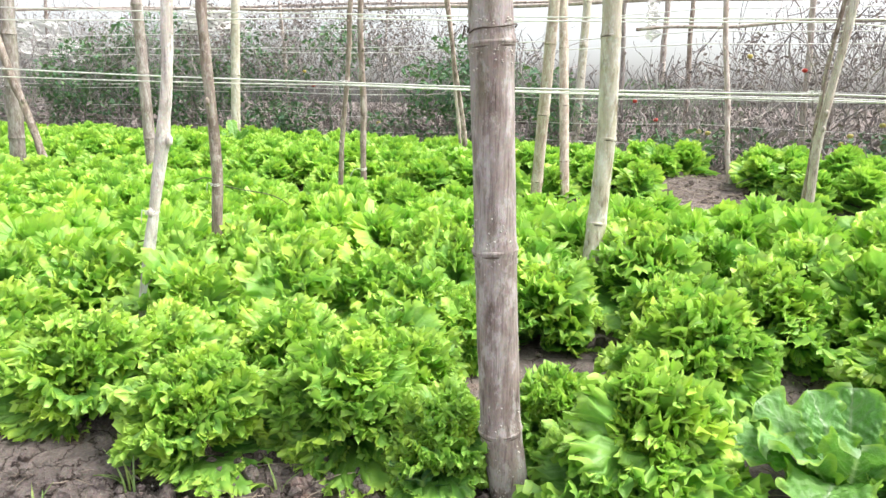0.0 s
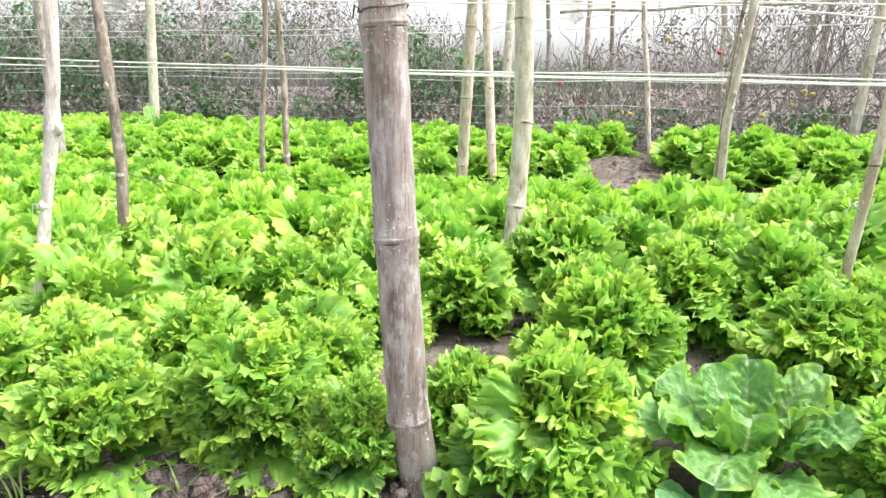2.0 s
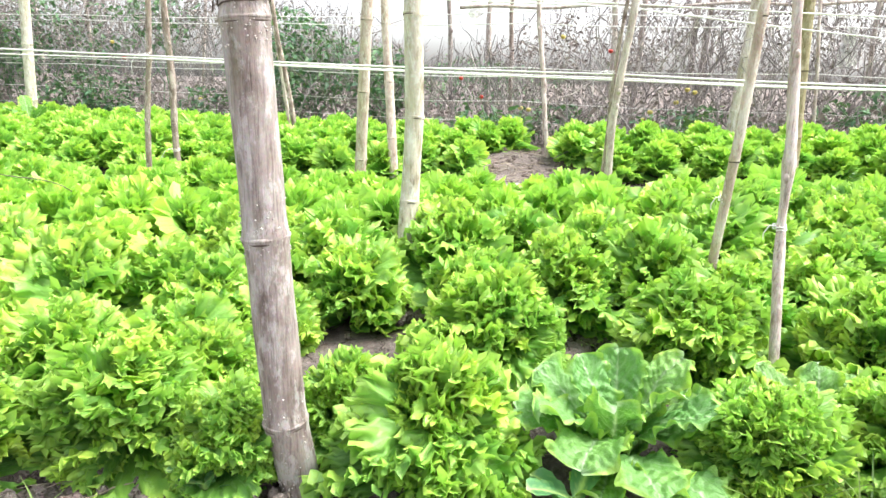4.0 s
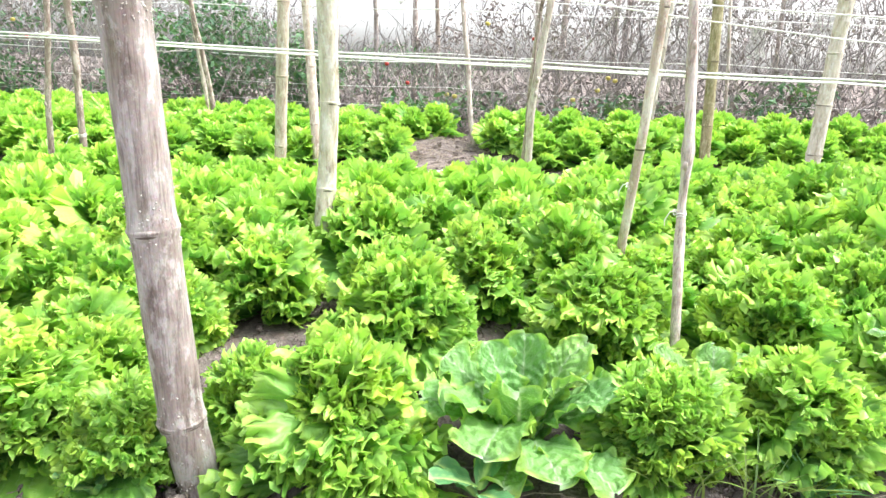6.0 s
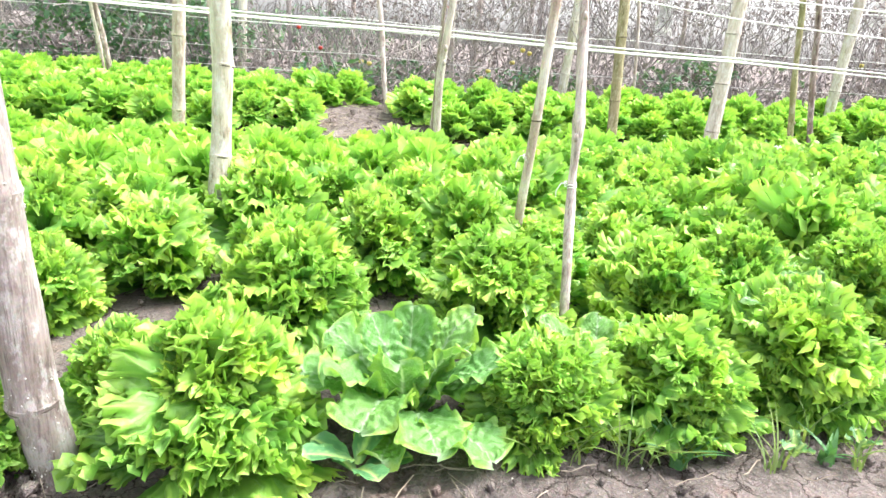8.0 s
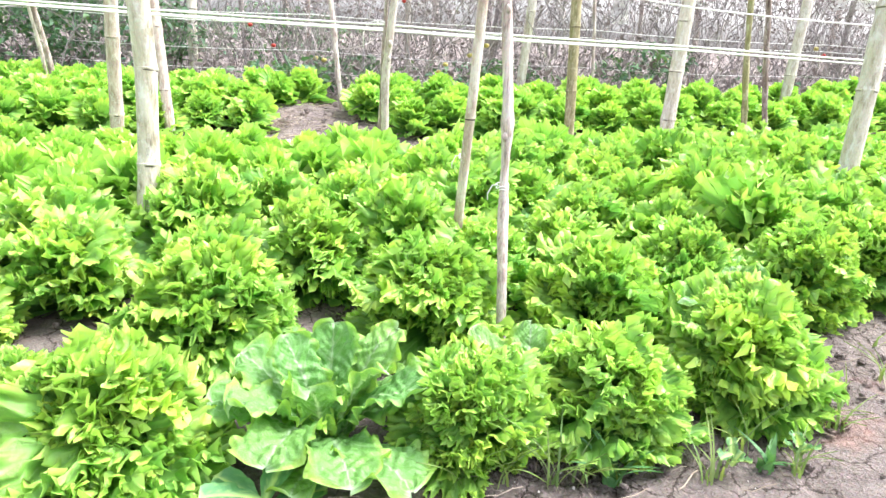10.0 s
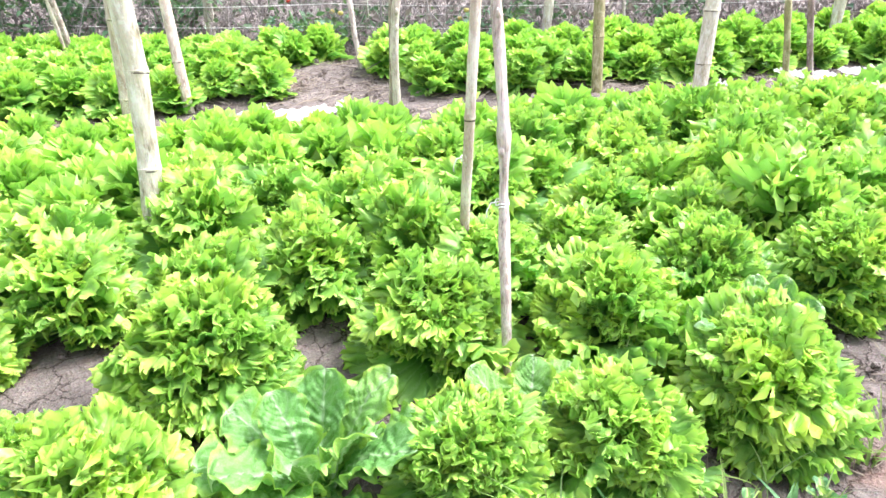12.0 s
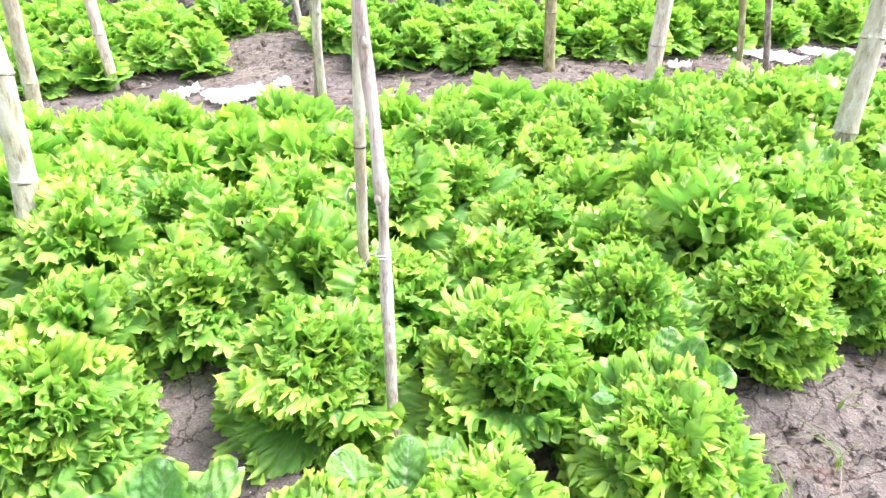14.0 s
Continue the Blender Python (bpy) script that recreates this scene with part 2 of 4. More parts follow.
TWINE = plain_material("white_plastic_twine", (0.78, 0.78, 0.78), (0.86, 0.86, 0.85), 40, 0.5)
SHEET = plain_material("white_plastic_sheet", (0.72, 0.73, 0.74), (0.85, 0.85, 0.85), 9, 0.35, 0.2, 0.3)
DRY_VINE = plain_material("withered_vine_stem", (0.17, 0.15, 0.15), (0.48, 0.44, 0.435), 7, 0.9)
DRY_LEAF = plain_material("withered_leaf", (0.17, 0.14, 0.13), (0.38, 0.33, 0.315), 9, 0.9, 0.3, 0.2)
STRAW = plain_material("old_straw", (0.2, 0.16, 0.12), (0.4, 0.34, 0.28), 12, 0.9)
CLOD = plain_material("pale_dirt_crumb", (0.46, 0.43, 0.4), (0.66, 0.63, 0.6), 60, 0.95)
SCAR = plain_material("dark_sheath_scar", (0.07, 0.055, 0.045), (0.16, 0.13, 0.11), 60, 0.9)
FRUIT_Y = plain_material("yellowing_tomato_skin", (0.5, 0.47, 0.14), (0.56, 0.42, 0.1), 12, 0.35)
FRUIT_R = plain_material("ripe_tomato_skin", (0.5, 0.05, 0.03), (0.42, 0.03, 0.02), 12, 0.35)


# ---- mesh helpers ----
def mesh_from(name, verts, faces, mat, smooth=True, rim=None, rib=None):
    me = bpy.data.meshes.new(name)
    me.from_pydata([tuple(v) for v in verts], [], [tuple(f) for f in faces])
    me.materials.append(mat)
    if smooth:
        me.polygons.foreach_set("use_smooth", [True] * len(me.polygons))
    for key, values in (("rim", rim), ("rib", rib)):
        if values is not None:
            a = me.attributes.new(key, "FLOAT", "POINT")
            a.data.foreach_set("value", np.asarray(values, dtype=np.float32))
    me.update()
    return me


def part(name, me, parent, label="", m=None):
    ob = new(name, me)
    ob.parent = parent
    if m is not None:
        ob.matrix_basis = m
    return tagged(ob, label)


def near_back(x):
    """The line where the near bed ends at the path."""
    return np.interp(x, (-6, -4, -2, -0.7, 0.6, 1.1, 1.6, 2.2, 3, 4, 7), (6.4, 5.3, 4.4, 3.72, 3.23, 2.84, 2.6, 2.36, 2.06, 1.86, 1.1))


def far_front(x):
    """The line where the far bed begins behind the path."""
    return np.interp(x, (-6, -3, -1, 0.5, 1.3, 2.0, 2.65, 3.4, 4.5, 5.5, 8), (6.9, 5.3, 4.75, 4.52, 4.45, 4.25, 3.78, 3.56, 3.3, 3.0, 2.2))


def ground_z(x, y):
    """Height of the soil: a slight rise to one side, beds proud of the path between them."""
    x, y = np.asarray(x, float), np.asarray(y, float)
    z = 0.028 * (np.clip(x - 0.5, 0, 5) + np.clip(x - 0.5, -4, 0) * np.clip((4.4 - y) / 1.6, 0, 1))
    d1 = y - near_back(x)
    d2 = y - far_front(x) - 0.1
    z = z - 0.035 / (1 + np.exp(-np.clip(d1, -3, 3) * 14)) + 0.12 / (1 + np.exp(-np.clip(d2, -3, 3) * 10))
    z = z + 0.012 * np.sin(3.1 * x + 1.3 * y) * np.cos(2.3 * y - 0.7 * x)
    return z


# ---- ground ----
def build_ground():
    rng = np.random.default_rng(3)
    def axis(parts):
        return np.unique(np.concatenate([np.arange(a, b, s) for a, b, s in parts]).round(4))
    xs = axis(((-600, -60, 60), (-60, -8, 4), (-8, -1.0, 0.12), (-1.0, 2.6, 0.0125), (2.6, 9, 0.12), (9, 60, 4), (60, 661, 60)))
    ys = axis(((-600, -60, 60), (-60, -2, 3), (-2, 0.5, 0.1), (0.5, 1.55, 0.0125), (1.55, 2.9, 0.2), (2.9, 6, 0.1), (6, 14, 0.5), (14, 60, 4), (60, 661, 60)))
    X, Y = np.meshgrid(xs, ys)
    Z = ground_z(X, Y)
    near = (X > -1.0) & (X < 2.6) & (Y > 0.5) & (Y < 1.55)
    px, py = X[near], Y[near]
    wob = lambda a, b: 0.012 * np.sin(31 * a + 5 * np.sin(17 * b)) + 0.006 * np.sin(83 * b + 3 * np.sin(57 * a))
    qx, qy = px + wob(px, py), py + wob(py + 4, px)
    sx = np.array([(i % 38) * 0.1 + rng.uniform(-0.045, 0.045) - 1.1 for i in range(38 * 13)])
    sy = np.array([(i // 38) * 0.1 + rng.uniform(-0.045, 0.045) + 0.35 for i in range(38 * 13)])
    f1 = np.full(px.shape, 9.0)
    f2 = np.full(px.shape, 9.0)
    for a, b in zip(sx, sy):
        d = np.hypot(qx - a, qy - b)
        f2 = np.minimum(f2, np.maximum(f1, d))
        f1 = np.minimum(f1, d)
    edge = f2 - f1
    some = np.clip(1.3 * np.sin(4.1 * px + 2.2) * np.cos(5.3 * py + 1.0) + 0.75, 0, 1)
    dz = -0.016 * some * np.clip(1 - edge / 0.011, 0, 1) - 0.004 * np.clip(1 - edge / 0.04, 0, 1)
    lump = np.array([noise.fractal(Vector((a * 9, b * 9, 0.0)), 1.0, 2.1, 5) for a, b in zip(px, py)])
    rough = np.array([abs(noise.noise(Vector((a * 34, b * 34, 3.0)))) for a, b in zip(px, py)])
    clod = np.clip(0.4 - 0.9 * (px + 0.1), 0.15, 1.0)
    Z[near] += dz + 0.014 * lump + 0.022 * clod * rough
    W, H = len(xs), len(ys)
    idx = np.arange(W * H).reshape(H, W)
    faces = np.stack([idx[:-1, :-1], idx[:-1, 1:], idx[1:, 1:], idx[1:, :-1]], -1).reshape(-1, 4)
    me = mesh_from("ground", np.stack([X, Y, Z], -1).reshape(-1, 3).tolist(), faces.tolist(), SOIL)
    return tagged(new("ground", me), "dry greyish brown cracked field soil", "ground", kind="structure")


build_ground()


# ---- leaves ----
def strip(rows):
    """Faces between rings of vertices; a ring has as many steps as the one inside it, or twice as many."""
    F = []
    for lo, hi in zip(rows, rows[1:]):
        k = (len(hi) - 1) // (len(lo) - 1)
        for i in range(len(lo) - 1):
            if k == 1:
                F.append((lo[i], hi[i], hi[i + 1], lo[i + 1]))
            else:
                F += [(lo[i], hi[2 * i], hi[2 * i + 1]), (lo[i], hi[2 * i + 1], lo[i + 1]), (lo[i + 1], hi[2 * i + 1], hi[2 * i + 2])]
    return F


def step_up(a, b, v):
    t = np.clip((v - a) / (b - a), 0, 1)
    return t * t * (3 - 2 * t)


def blade(seed, L, W, rings, elev, bend, cup, ruffle, teeth, waves, notch, young=0.0, spread=140.0):
    """A frilly lettuce leaf: a fan of rings from the stalk to a rim that is longer than the blade, so that it meanders
    in deep folds and ends in pointed teeth, each bent its own way. It rises at elev degrees and bends by bend
    degrees to its tip. Returns vertices, faces, the rim value and the fan value."""
    g = np.random.default_rng(seed)
    k1, k2 = waves
    ph = g.uniform(0, 6.28, 16)
    top = radians(spread)

    def wander(f, k, i):
        return 0.6 * np.sin(k * f + ph[i]) + 0.35 * np.sin(1.7 * k * f + ph[i + 1]) + 0.15 * np.sin(2.9 * k * f + ph[i + 2])

    u = np.linspace(0, 1.4, 57)
    ang = radians(elev) + radians(bend) * u ** 2.3
    cx = np.concatenate([[0], np.cumsum(np.cos(ang[:-1]) * L * (u[1] - u[0]))])
    cz = np.concatenate([[0], np.cumsum(np.sin(ang[:-1]) * L * (u[1] - u[0]))])
    V, R, G, rows, n = [], [], [], [], 0
    for q, segs in rings:
        f = np.linspace(-top, top, segs + 1)
        lobed = 1 + 0.1 * wander(f, 1.6, 0)
        w1, w2, w3 = wander(f, 1.7, 2), wander(f, 3.1, 4), wander(f, 7.0, 6)
        p1 = k1 * f + ph[9] + 2.2 * w1 + (1.5 + 7.0 * w2) * q
        p2 = k2 * f + ph[10] + 1.2 * w2 - 2.0 * q
        a1 = 1.1 * ruffle * step_up(0.78, 1.0, q) * (0.85 + 0.6 * w3)
        a2 = 1.7 * ruffle * q ** 2.5 * (0.9 + 0.5 * w1)
        s = step_up(0.72, 1.0, q)
        # the rim draws in where it folds, and juts out in teeth
        rad = q * lobed - 0.02 * s * (1 + np.sin(p1)) * (q > 0.6)
        x = 0.06 * L + rad * (0.45 * L + 0.45 * L * np.cos(f))
        y = rad * 0.5 * W * np.sin(f)
        tooth = lift = tip = np.zeros(segs + 1)
        if q == 1.0:
            m = len(notch)
            i = np.arange(segs + 1)
            size = g.uniform(0.45, 1.35, segs // m + 2)[(i + 1) // m]
            tip = np.array(notch)[i % m]
            tooth = teeth * tip * size
            lift = teeth * 0.7 * (g.uniform(-1, 1, segs // m + 2)[(i + 1) // m] * np.maximum(tip, 0) + 0.4 * np.minimum(tip, 0))
        along = -0.5 * a1 * np.sin(2 * p1) - 0.3 * a2 * np.sin(2 * p2)
        x = x + tooth * np.cos(f) - along * np.sin(f)
        y = y + tooth * np.sin(f) + along * np.cos(f)
        # a second, finer frill along the very edge
        p3 = 1.7 * k1 * f + ph[11] + 3.0 * w1 + 2.5 * w2
        a3 = 0.6 * ruffle * step_up(0.86, 1.0, q) * (0.8 + 0.6 * w3)
        z = a1 * np.sin(p1) + a2 * np.sin(p2) + a3 * np.sin(p3) + lift
        # blisters between the veins
        z = z + 0.0032 * np.sin(150 * x + ph[12] + 1.5 * w1) * np.sin(130 * y + ph[13] + w2) * step_up(0.1, 0.5, q)
        # the very edge rolls over, now up, now down
        z = z + 0.35 * ruffle * step_up(0.82, 1.0, q) * (np.sin(p1 + 1.2) + 0.8)
        z = z + cup * y * y / max(W, 0.01)
        # crumples that follow no vein
        c = 0.0048 * step_up(0.3, 0.75, q)
        dx = c * np.sin(250 * y + 140 * z + ph[3]) * np.sin(90 * x + ph[4])
        dy = c * np.sin(240 * x - 120 * z + ph[5]) * np.sin(110 * y + ph[6])
        z = z + 1.3 * c * np.sin(170 * x + 90 * y + ph[7]) * np.sin(180 * y - 75 * x + ph[8])
        x, y = x + dx, y + dy
        t = np.clip(x / L, 0, 1.4)
        an = np.interp(t, u, ang)
        px, pz = np.interp(t, u, cx), np.interp(t, u, cz)
        V.append(np.stack([px - np.sin(an) * z, y, np.maximum(pz + np.cos(an) * z, -0.003 + 0.004 * np.sin(p2))], -1))
        R.append(np.clip(young + 0.18 * q + 0.14 * np.sin(p1) * q + 0.16 * w2 * q * q + 0.28 * step_up(0.74, 1.0, q) + 0.26 * (q == 1.0) + 0.12 * tip, 0, 1.2))
        G.append(np.linspace(0, 1, segs + 1))
        rows.append(list(range(n, n + segs + 1)))
        n += segs + 1
    V.append(np.zeros((1, 3)))
    R.append(np.zeros(1))
    G.append(np.full(1, 0.5))
    F = strip(rows) + [(n, rows[0][i], rows[0][i + 1]) for i in range(len(rows[0]) - 1)]
    return np.concatenate(V), F, np.concatenate(R), np.concatenate(G)


FINE = ((0.28, 18), (0.52, 36), (0.68, 72), (0.81, 144), (0.91, 144), (1.0, 288))
MEDIUM = ((0.3, 15), (0.58, 30), (0.78, 60), (0.9, 60), (1.0, 120))
COARSE = ((0.62, 18), (1.0, 36))
# leaves a tier, elevation, bend, length, width, cup, ruffle, height at which they leave the stem
TIERS = (
    (7, 10, -28, 0.158, 0.19, -0.1, 0.008, 0.004),
    (9, 26, -56, 0.158, 0.18, -0.1, 0.009, 0.016),
    (9, 40, -70, 0.142, 0.17, 0.0, 0.0095, 0.042),
    (9, 54, -80, 0.132, 0.16, 0.1, 0.01, 0.062),
    (8, 66, -82, 0.122, 0.15, 0.1, 0.01, 0.08),
    (7, 78, -72, 0.11, 0.14, 0.15, 0.01, 0.094),
    (5, 88, -48, 0.096, 0.125, 0.2, 0.0095, 0.104),
)


def tier_blade(tier, seed, rings):
    n, elev, bend, L, W, cup, ruf, rise = TIERS[tier]
    r_ = random.Random(seed * 7 + tier)
    waves, teeth, notch = (r_.choice((35, 38, 41)), r_.choice((5, 6, 7, 8))), 0.0046, (-1.0, 0.1, 1.2, 0.1)
    if rings is MEDIUM:
        waves, teeth, notch = (r_.choice((24, 26, 28)), r_.choice((5, 6, 7))), 0.005, (-1.0, 1.0, 0.2)
    if rings is COARSE:
        waves, teeth, notch = (r_.choice((10, 11, 12)), r_.choice((4, 5))), 0.0065, (-0.8, 0.9)
    return blade(seed * 13 + tier, L * r_.uniform(0.8, 1.12), W * r_.uniform(0.88, 1.15), rings, elev + r_.uniform(-15, 15), bend + r_.uniform(-26, 20),
                 cup, 0.72 * ruf * r_.uniform(0.8, 1.2), teeth, waves, notch, 0.05 * tier - 0.1)


def leaf_set(rings, count):
    out = []
    for tier in range(len(TIERS)):
        out.append([])
        for v in range(count):
            V, F, R, G = tier_blade(tier, v + (0 if rings is FINE else 50), rings)
            out[-1].append(mesh_from("leaf", V, F, LETTUCE, smooth=rings is not COARSE, rim=R, rib=G))
    return out


FINE_LEAVES, MEDIUM_LEAVES, COARSE_LEAVES = leaf_set(FINE, 8), leaf_set(MEDIUM, 8), leaf_set(COARSE, 10)


def head_leaves(r_, share):
    """Tier and pose of each leaf of one head."""
    turn = r_.uniform(0, 360)
    for tier, (count, *_rest, rise) in enumerate(TIERS):
        for i in range(max(3, round(count * share))):
            turn += 137.5 + r_.uniform(-14, 14)
            loose = 1.0 + 0.16 * tier
            yield tier, (pose(r_.uniform(-0.012, 0.012), r_.uniform(-0.012, 0.012), rise + r_.uniform(-0.008, 0.012), 0, 0, turn)
                         @ pose(0.01, 0, 0, loose * r_.uniform(-34, 34), loose * r_.uniform(-13, 13), loose * r_.uniform(-26, 26)) @ Matrix.Scale(r_.uniform(0.78, 1.2), 4))


def head_pose(r_, x, y, size):
    return (pose(x, y, float(ground_z(x, y)) + 0.003, r_.uniform(-9, 9), r_.uniform(-9, 9), r_.uniform(0, 360))
            @ Matrix.Diagonal((size * r_.uniform(1.0, 1.18), size * r_.uniform(1.0, 1.18), size * r_.uniform(0.95, 1.1), 1)))


def lettuce(x, y, size, seed, label, leaves, share=1.0):
    """A head with each leaf a part of its own."""
    r_ = random.Random(seed)
    head = new("lettuce")
    head.matrix_basis = head_pose(r_, x, y, size)
    for tier, m in head_leaves(r_, share):
        part("leaf", r_.choice(leaves[tier]), head, m=m)
    return tagged(head, label, "lettuce", "lettuces in the bed")


def head_arrays(seed, share):
    r_ = random.Random(seed)
    VV, FF, RR, GG, k = [], [], [], [], 0
    for tier, m in head_leaves(r_, share):
        V, F, R, G = tier_blade(tier, r_.randrange(1000), COARSE)
        mm = np.array(m @ Matrix.Scale(0.86, 4))
        VV.append(V @ mm[:3, :3].T + mm[:3, 3])
        FF += [tuple(q + k for q in f) for f in F]
        RR += list(R)
        GG += list(G)
        k += len(V)
    return np.concatenate(VV), FF, np.array(RR), np.array(GG)


FAR_HEADS = [head_arrays(80 + i, 0.62) for i in range(8)]


def lettuce_mass(places, seed, name, label):
    """The heads too far off to pick apart, in one mesh."""
    r_ = random.Random(seed)
    VV, FF, RR, GG, k = [], [], [], [], 0
    for x, y, size in places:
        V, F, R, G = r_.choice(FAR_HEADS)
        mm = np.array(head_pose(r_, x, y, size) @ pose(0, 0, 0, 0, 0, r_.uniform(0, 360)))
        VV.append(V @ mm[:3, :3].T + mm[:3, 3])
        FF += [tuple(q + k for q in f) for f in F]
        RR.append(R)
        GG.append(G)
        k += len(V)
    me = mesh_from(name, np.concatenate(VV).tolist(), FF, LETTUCE, smooth=False, rim=np.concatenate(RR), rib=np.concatenate(GG))
    return tagged(new(name, me), label, "lettuces", kind="stuff")


# heads that stand along the front of the bed and just behind: x, y, size
FRONT = (
    (-1.02, 1.33, 0.95), (-0.74, 1.3, 0.98), (-0.43, 1.14, 1.0), (-0.15, 1.18, 1.02), (0.03, 1.05, 0.74), (0.25, 1.15, 0.7), (0.37, 0.96, 1.08),
    (0.91, 0.83, 0.84), (1.14, 0.77, 0.88), (1.45, 0.76, 1.06),
    (-1.06, 1.55, 1.0), (-0.84, 1.45, 0.9), (-0.6, 1.4, 1.0), (-0.33, 1.44, 1.0), (-0.1, 1.42, 1.0), (-0.04, 1.33, 0.85), (0.3, 1.72, 1.0), (0.57, 1.3, 1.1), (0.6, 1.58, 1.0),
    (0.84, 1.57, 1.1), (1.02, 1.22, 1.12), (1.33, 1.07, 1.0), (1.65, 1.09, 0.98), (1.89, 0.97, 1.02), (2.13, 0.96, 1.0), (2.38, 0.97, 1.0), (1.24, 1.4, 0.95), (1.5, 1.36, 0.95),
    (1.8, 1.32, 1.0), (-0.04, 1.66, 1.0), (0.08, 1.6, 0.9),
)
for i, (x, y, s) in enumerate(FRONT):
    lettuce(x, y, s, 300 + i, "bright yellow-green frilly leaf lettuce growing in dry soil" if s < 1.07 else "large bright green frilly leaf lettuce at the bed's edge", FINE_LEAVES if y < 1.32 else MEDIUM_LEAVES)


def bed(rng, xlim, front, back, gap, taken, keep):
    """Random places at least gap apart between two lines."""
    got = []
    for _ in range(26000):
        x = rng.uniform(*xlim)
        y = rng.uniform(front(x), back(x))
        g = gap * (0.92 + 0.16 * rng.random())
        if keep(x, y) and all((x - a) ** 2 + (y - b) ** 2 > g * g for a, b in taken) and all((x - a) ** 2 + (y - b) ** 2 > g * g for a, b in got):
            got.append((x, y))
    return got


rng = random.Random(11)
bare = ((0.27, 1.46), (0.84, 1.31))
taken = [(x, y) for x, y, s in FRONT] + [(0.65, 0.9)]
front_bed = bed(rng, (-5.2, 6.6), lambda x: 1.35 - 0.1 * x if x < -1 else (1.32 if x < 1.6 else 1.02 - 0.06 * (x - 2)), lambda x: float(near_back(x)) + 0.02, 0.22, taken,
                lambda x, y: abs(x - 0.8) < 1.0 + 0.95 * y and all((x - a) ** 2 + (y - b) ** 2 > 0.026 for a, b in bare))
for i, (x, y) in enumerate(front_bed):
    if y < 2.15:
        lettuce(x, y, rng.uniform(1.08, 1.3), 900 + i, "bright yellow-green frilly leaf lettuce in a dense bed", MEDIUM_LEAVES, 0.64)
for i, (x, y) in enumerate(front_bed):
    if 2.15 <= y < 2.85:
        lettuce(x, y, rng.uniform(1.1, 1.28), 1500 + i, "bright yellow-green frilly leaf lettuce near the path", COARSE_LEAVES, 0.58)
lettuce_mass([(x, y, rng.uniform(1.12, 1.3)) for x, y in front_bed if y >= 2.85], 5, "lettuce_bed", "dense bed of bright yellow-green frilly leaf lettuces")


def bed_end(x):
    """The line where the far bed ends and the trellis stands."""
    return float(np.interp(x, (-9, -4, -2, 0, 1.2, 2, 3, 4, 5, 6, 12), (9.6, 8.0, 7.2, 6.35, 5.65, 4.95, 4.42, 4.02, 3.65, 3.35, 1.5)))


back_bed = bed(rng, (-6.0, 8.0), lambda x: float(far_front(x)) - 0.1, lambda x: bed_end(x) - 0.08, 0.225, [], lambda x, y: not (1.28 < x < 2.06 and y < 4.92))
lettuce_mass([(x, y, rng.uniform(1.12, 1.36)) for x, y in back_bed], 6, "far_lettuce_bed", "bed of bright green frilly leaf lettuces beyond the path")


# ---- poles ----
def tube(points, radii, segs, seed=0, wobble=0.0, cap=True):
    """A tube along points; returns vertices and faces."""
    V, F = [], []
    pts = [Vector(p) for p in points]
    side = Vector((0, 1, 0)) if abs((pts[-1] - pts[0]).normalized().y) < 0.8 else Vector((1, 0, 0))
    for k, (p, r) in enumerate(zip(pts, radii)):
        d = (pts[min(k + 1, len(pts) - 1)] - pts[max(k - 1, 0)]).normalized()
        u = d.cross(side).normalized()
        w = d.cross(u)
        for i in range(segs):
            a = 2 * math.pi * i / segs
            q = r * (1 + wobble * noise.noise(Vector((math.cos(a) * 1.3 + seed, math.sin(a) * 1.3, p.z * 9))))
            V.append(p + q * (math.cos(a) * u + math.sin(a) * w))
    for k in range(len(pts) - 1):
        for i in range(segs):
            j = (i + 1) % segs
            F.append((k * segs + i, k * segs + j, (k + 1) * segs + j, (k + 1) * segs + i))
    if cap:
        F.append(tuple(range(segs - 1, -1, -1)))
        F.append(tuple(range((len(pts) - 1) * segs, len(pts) * segs)))
    return V, F


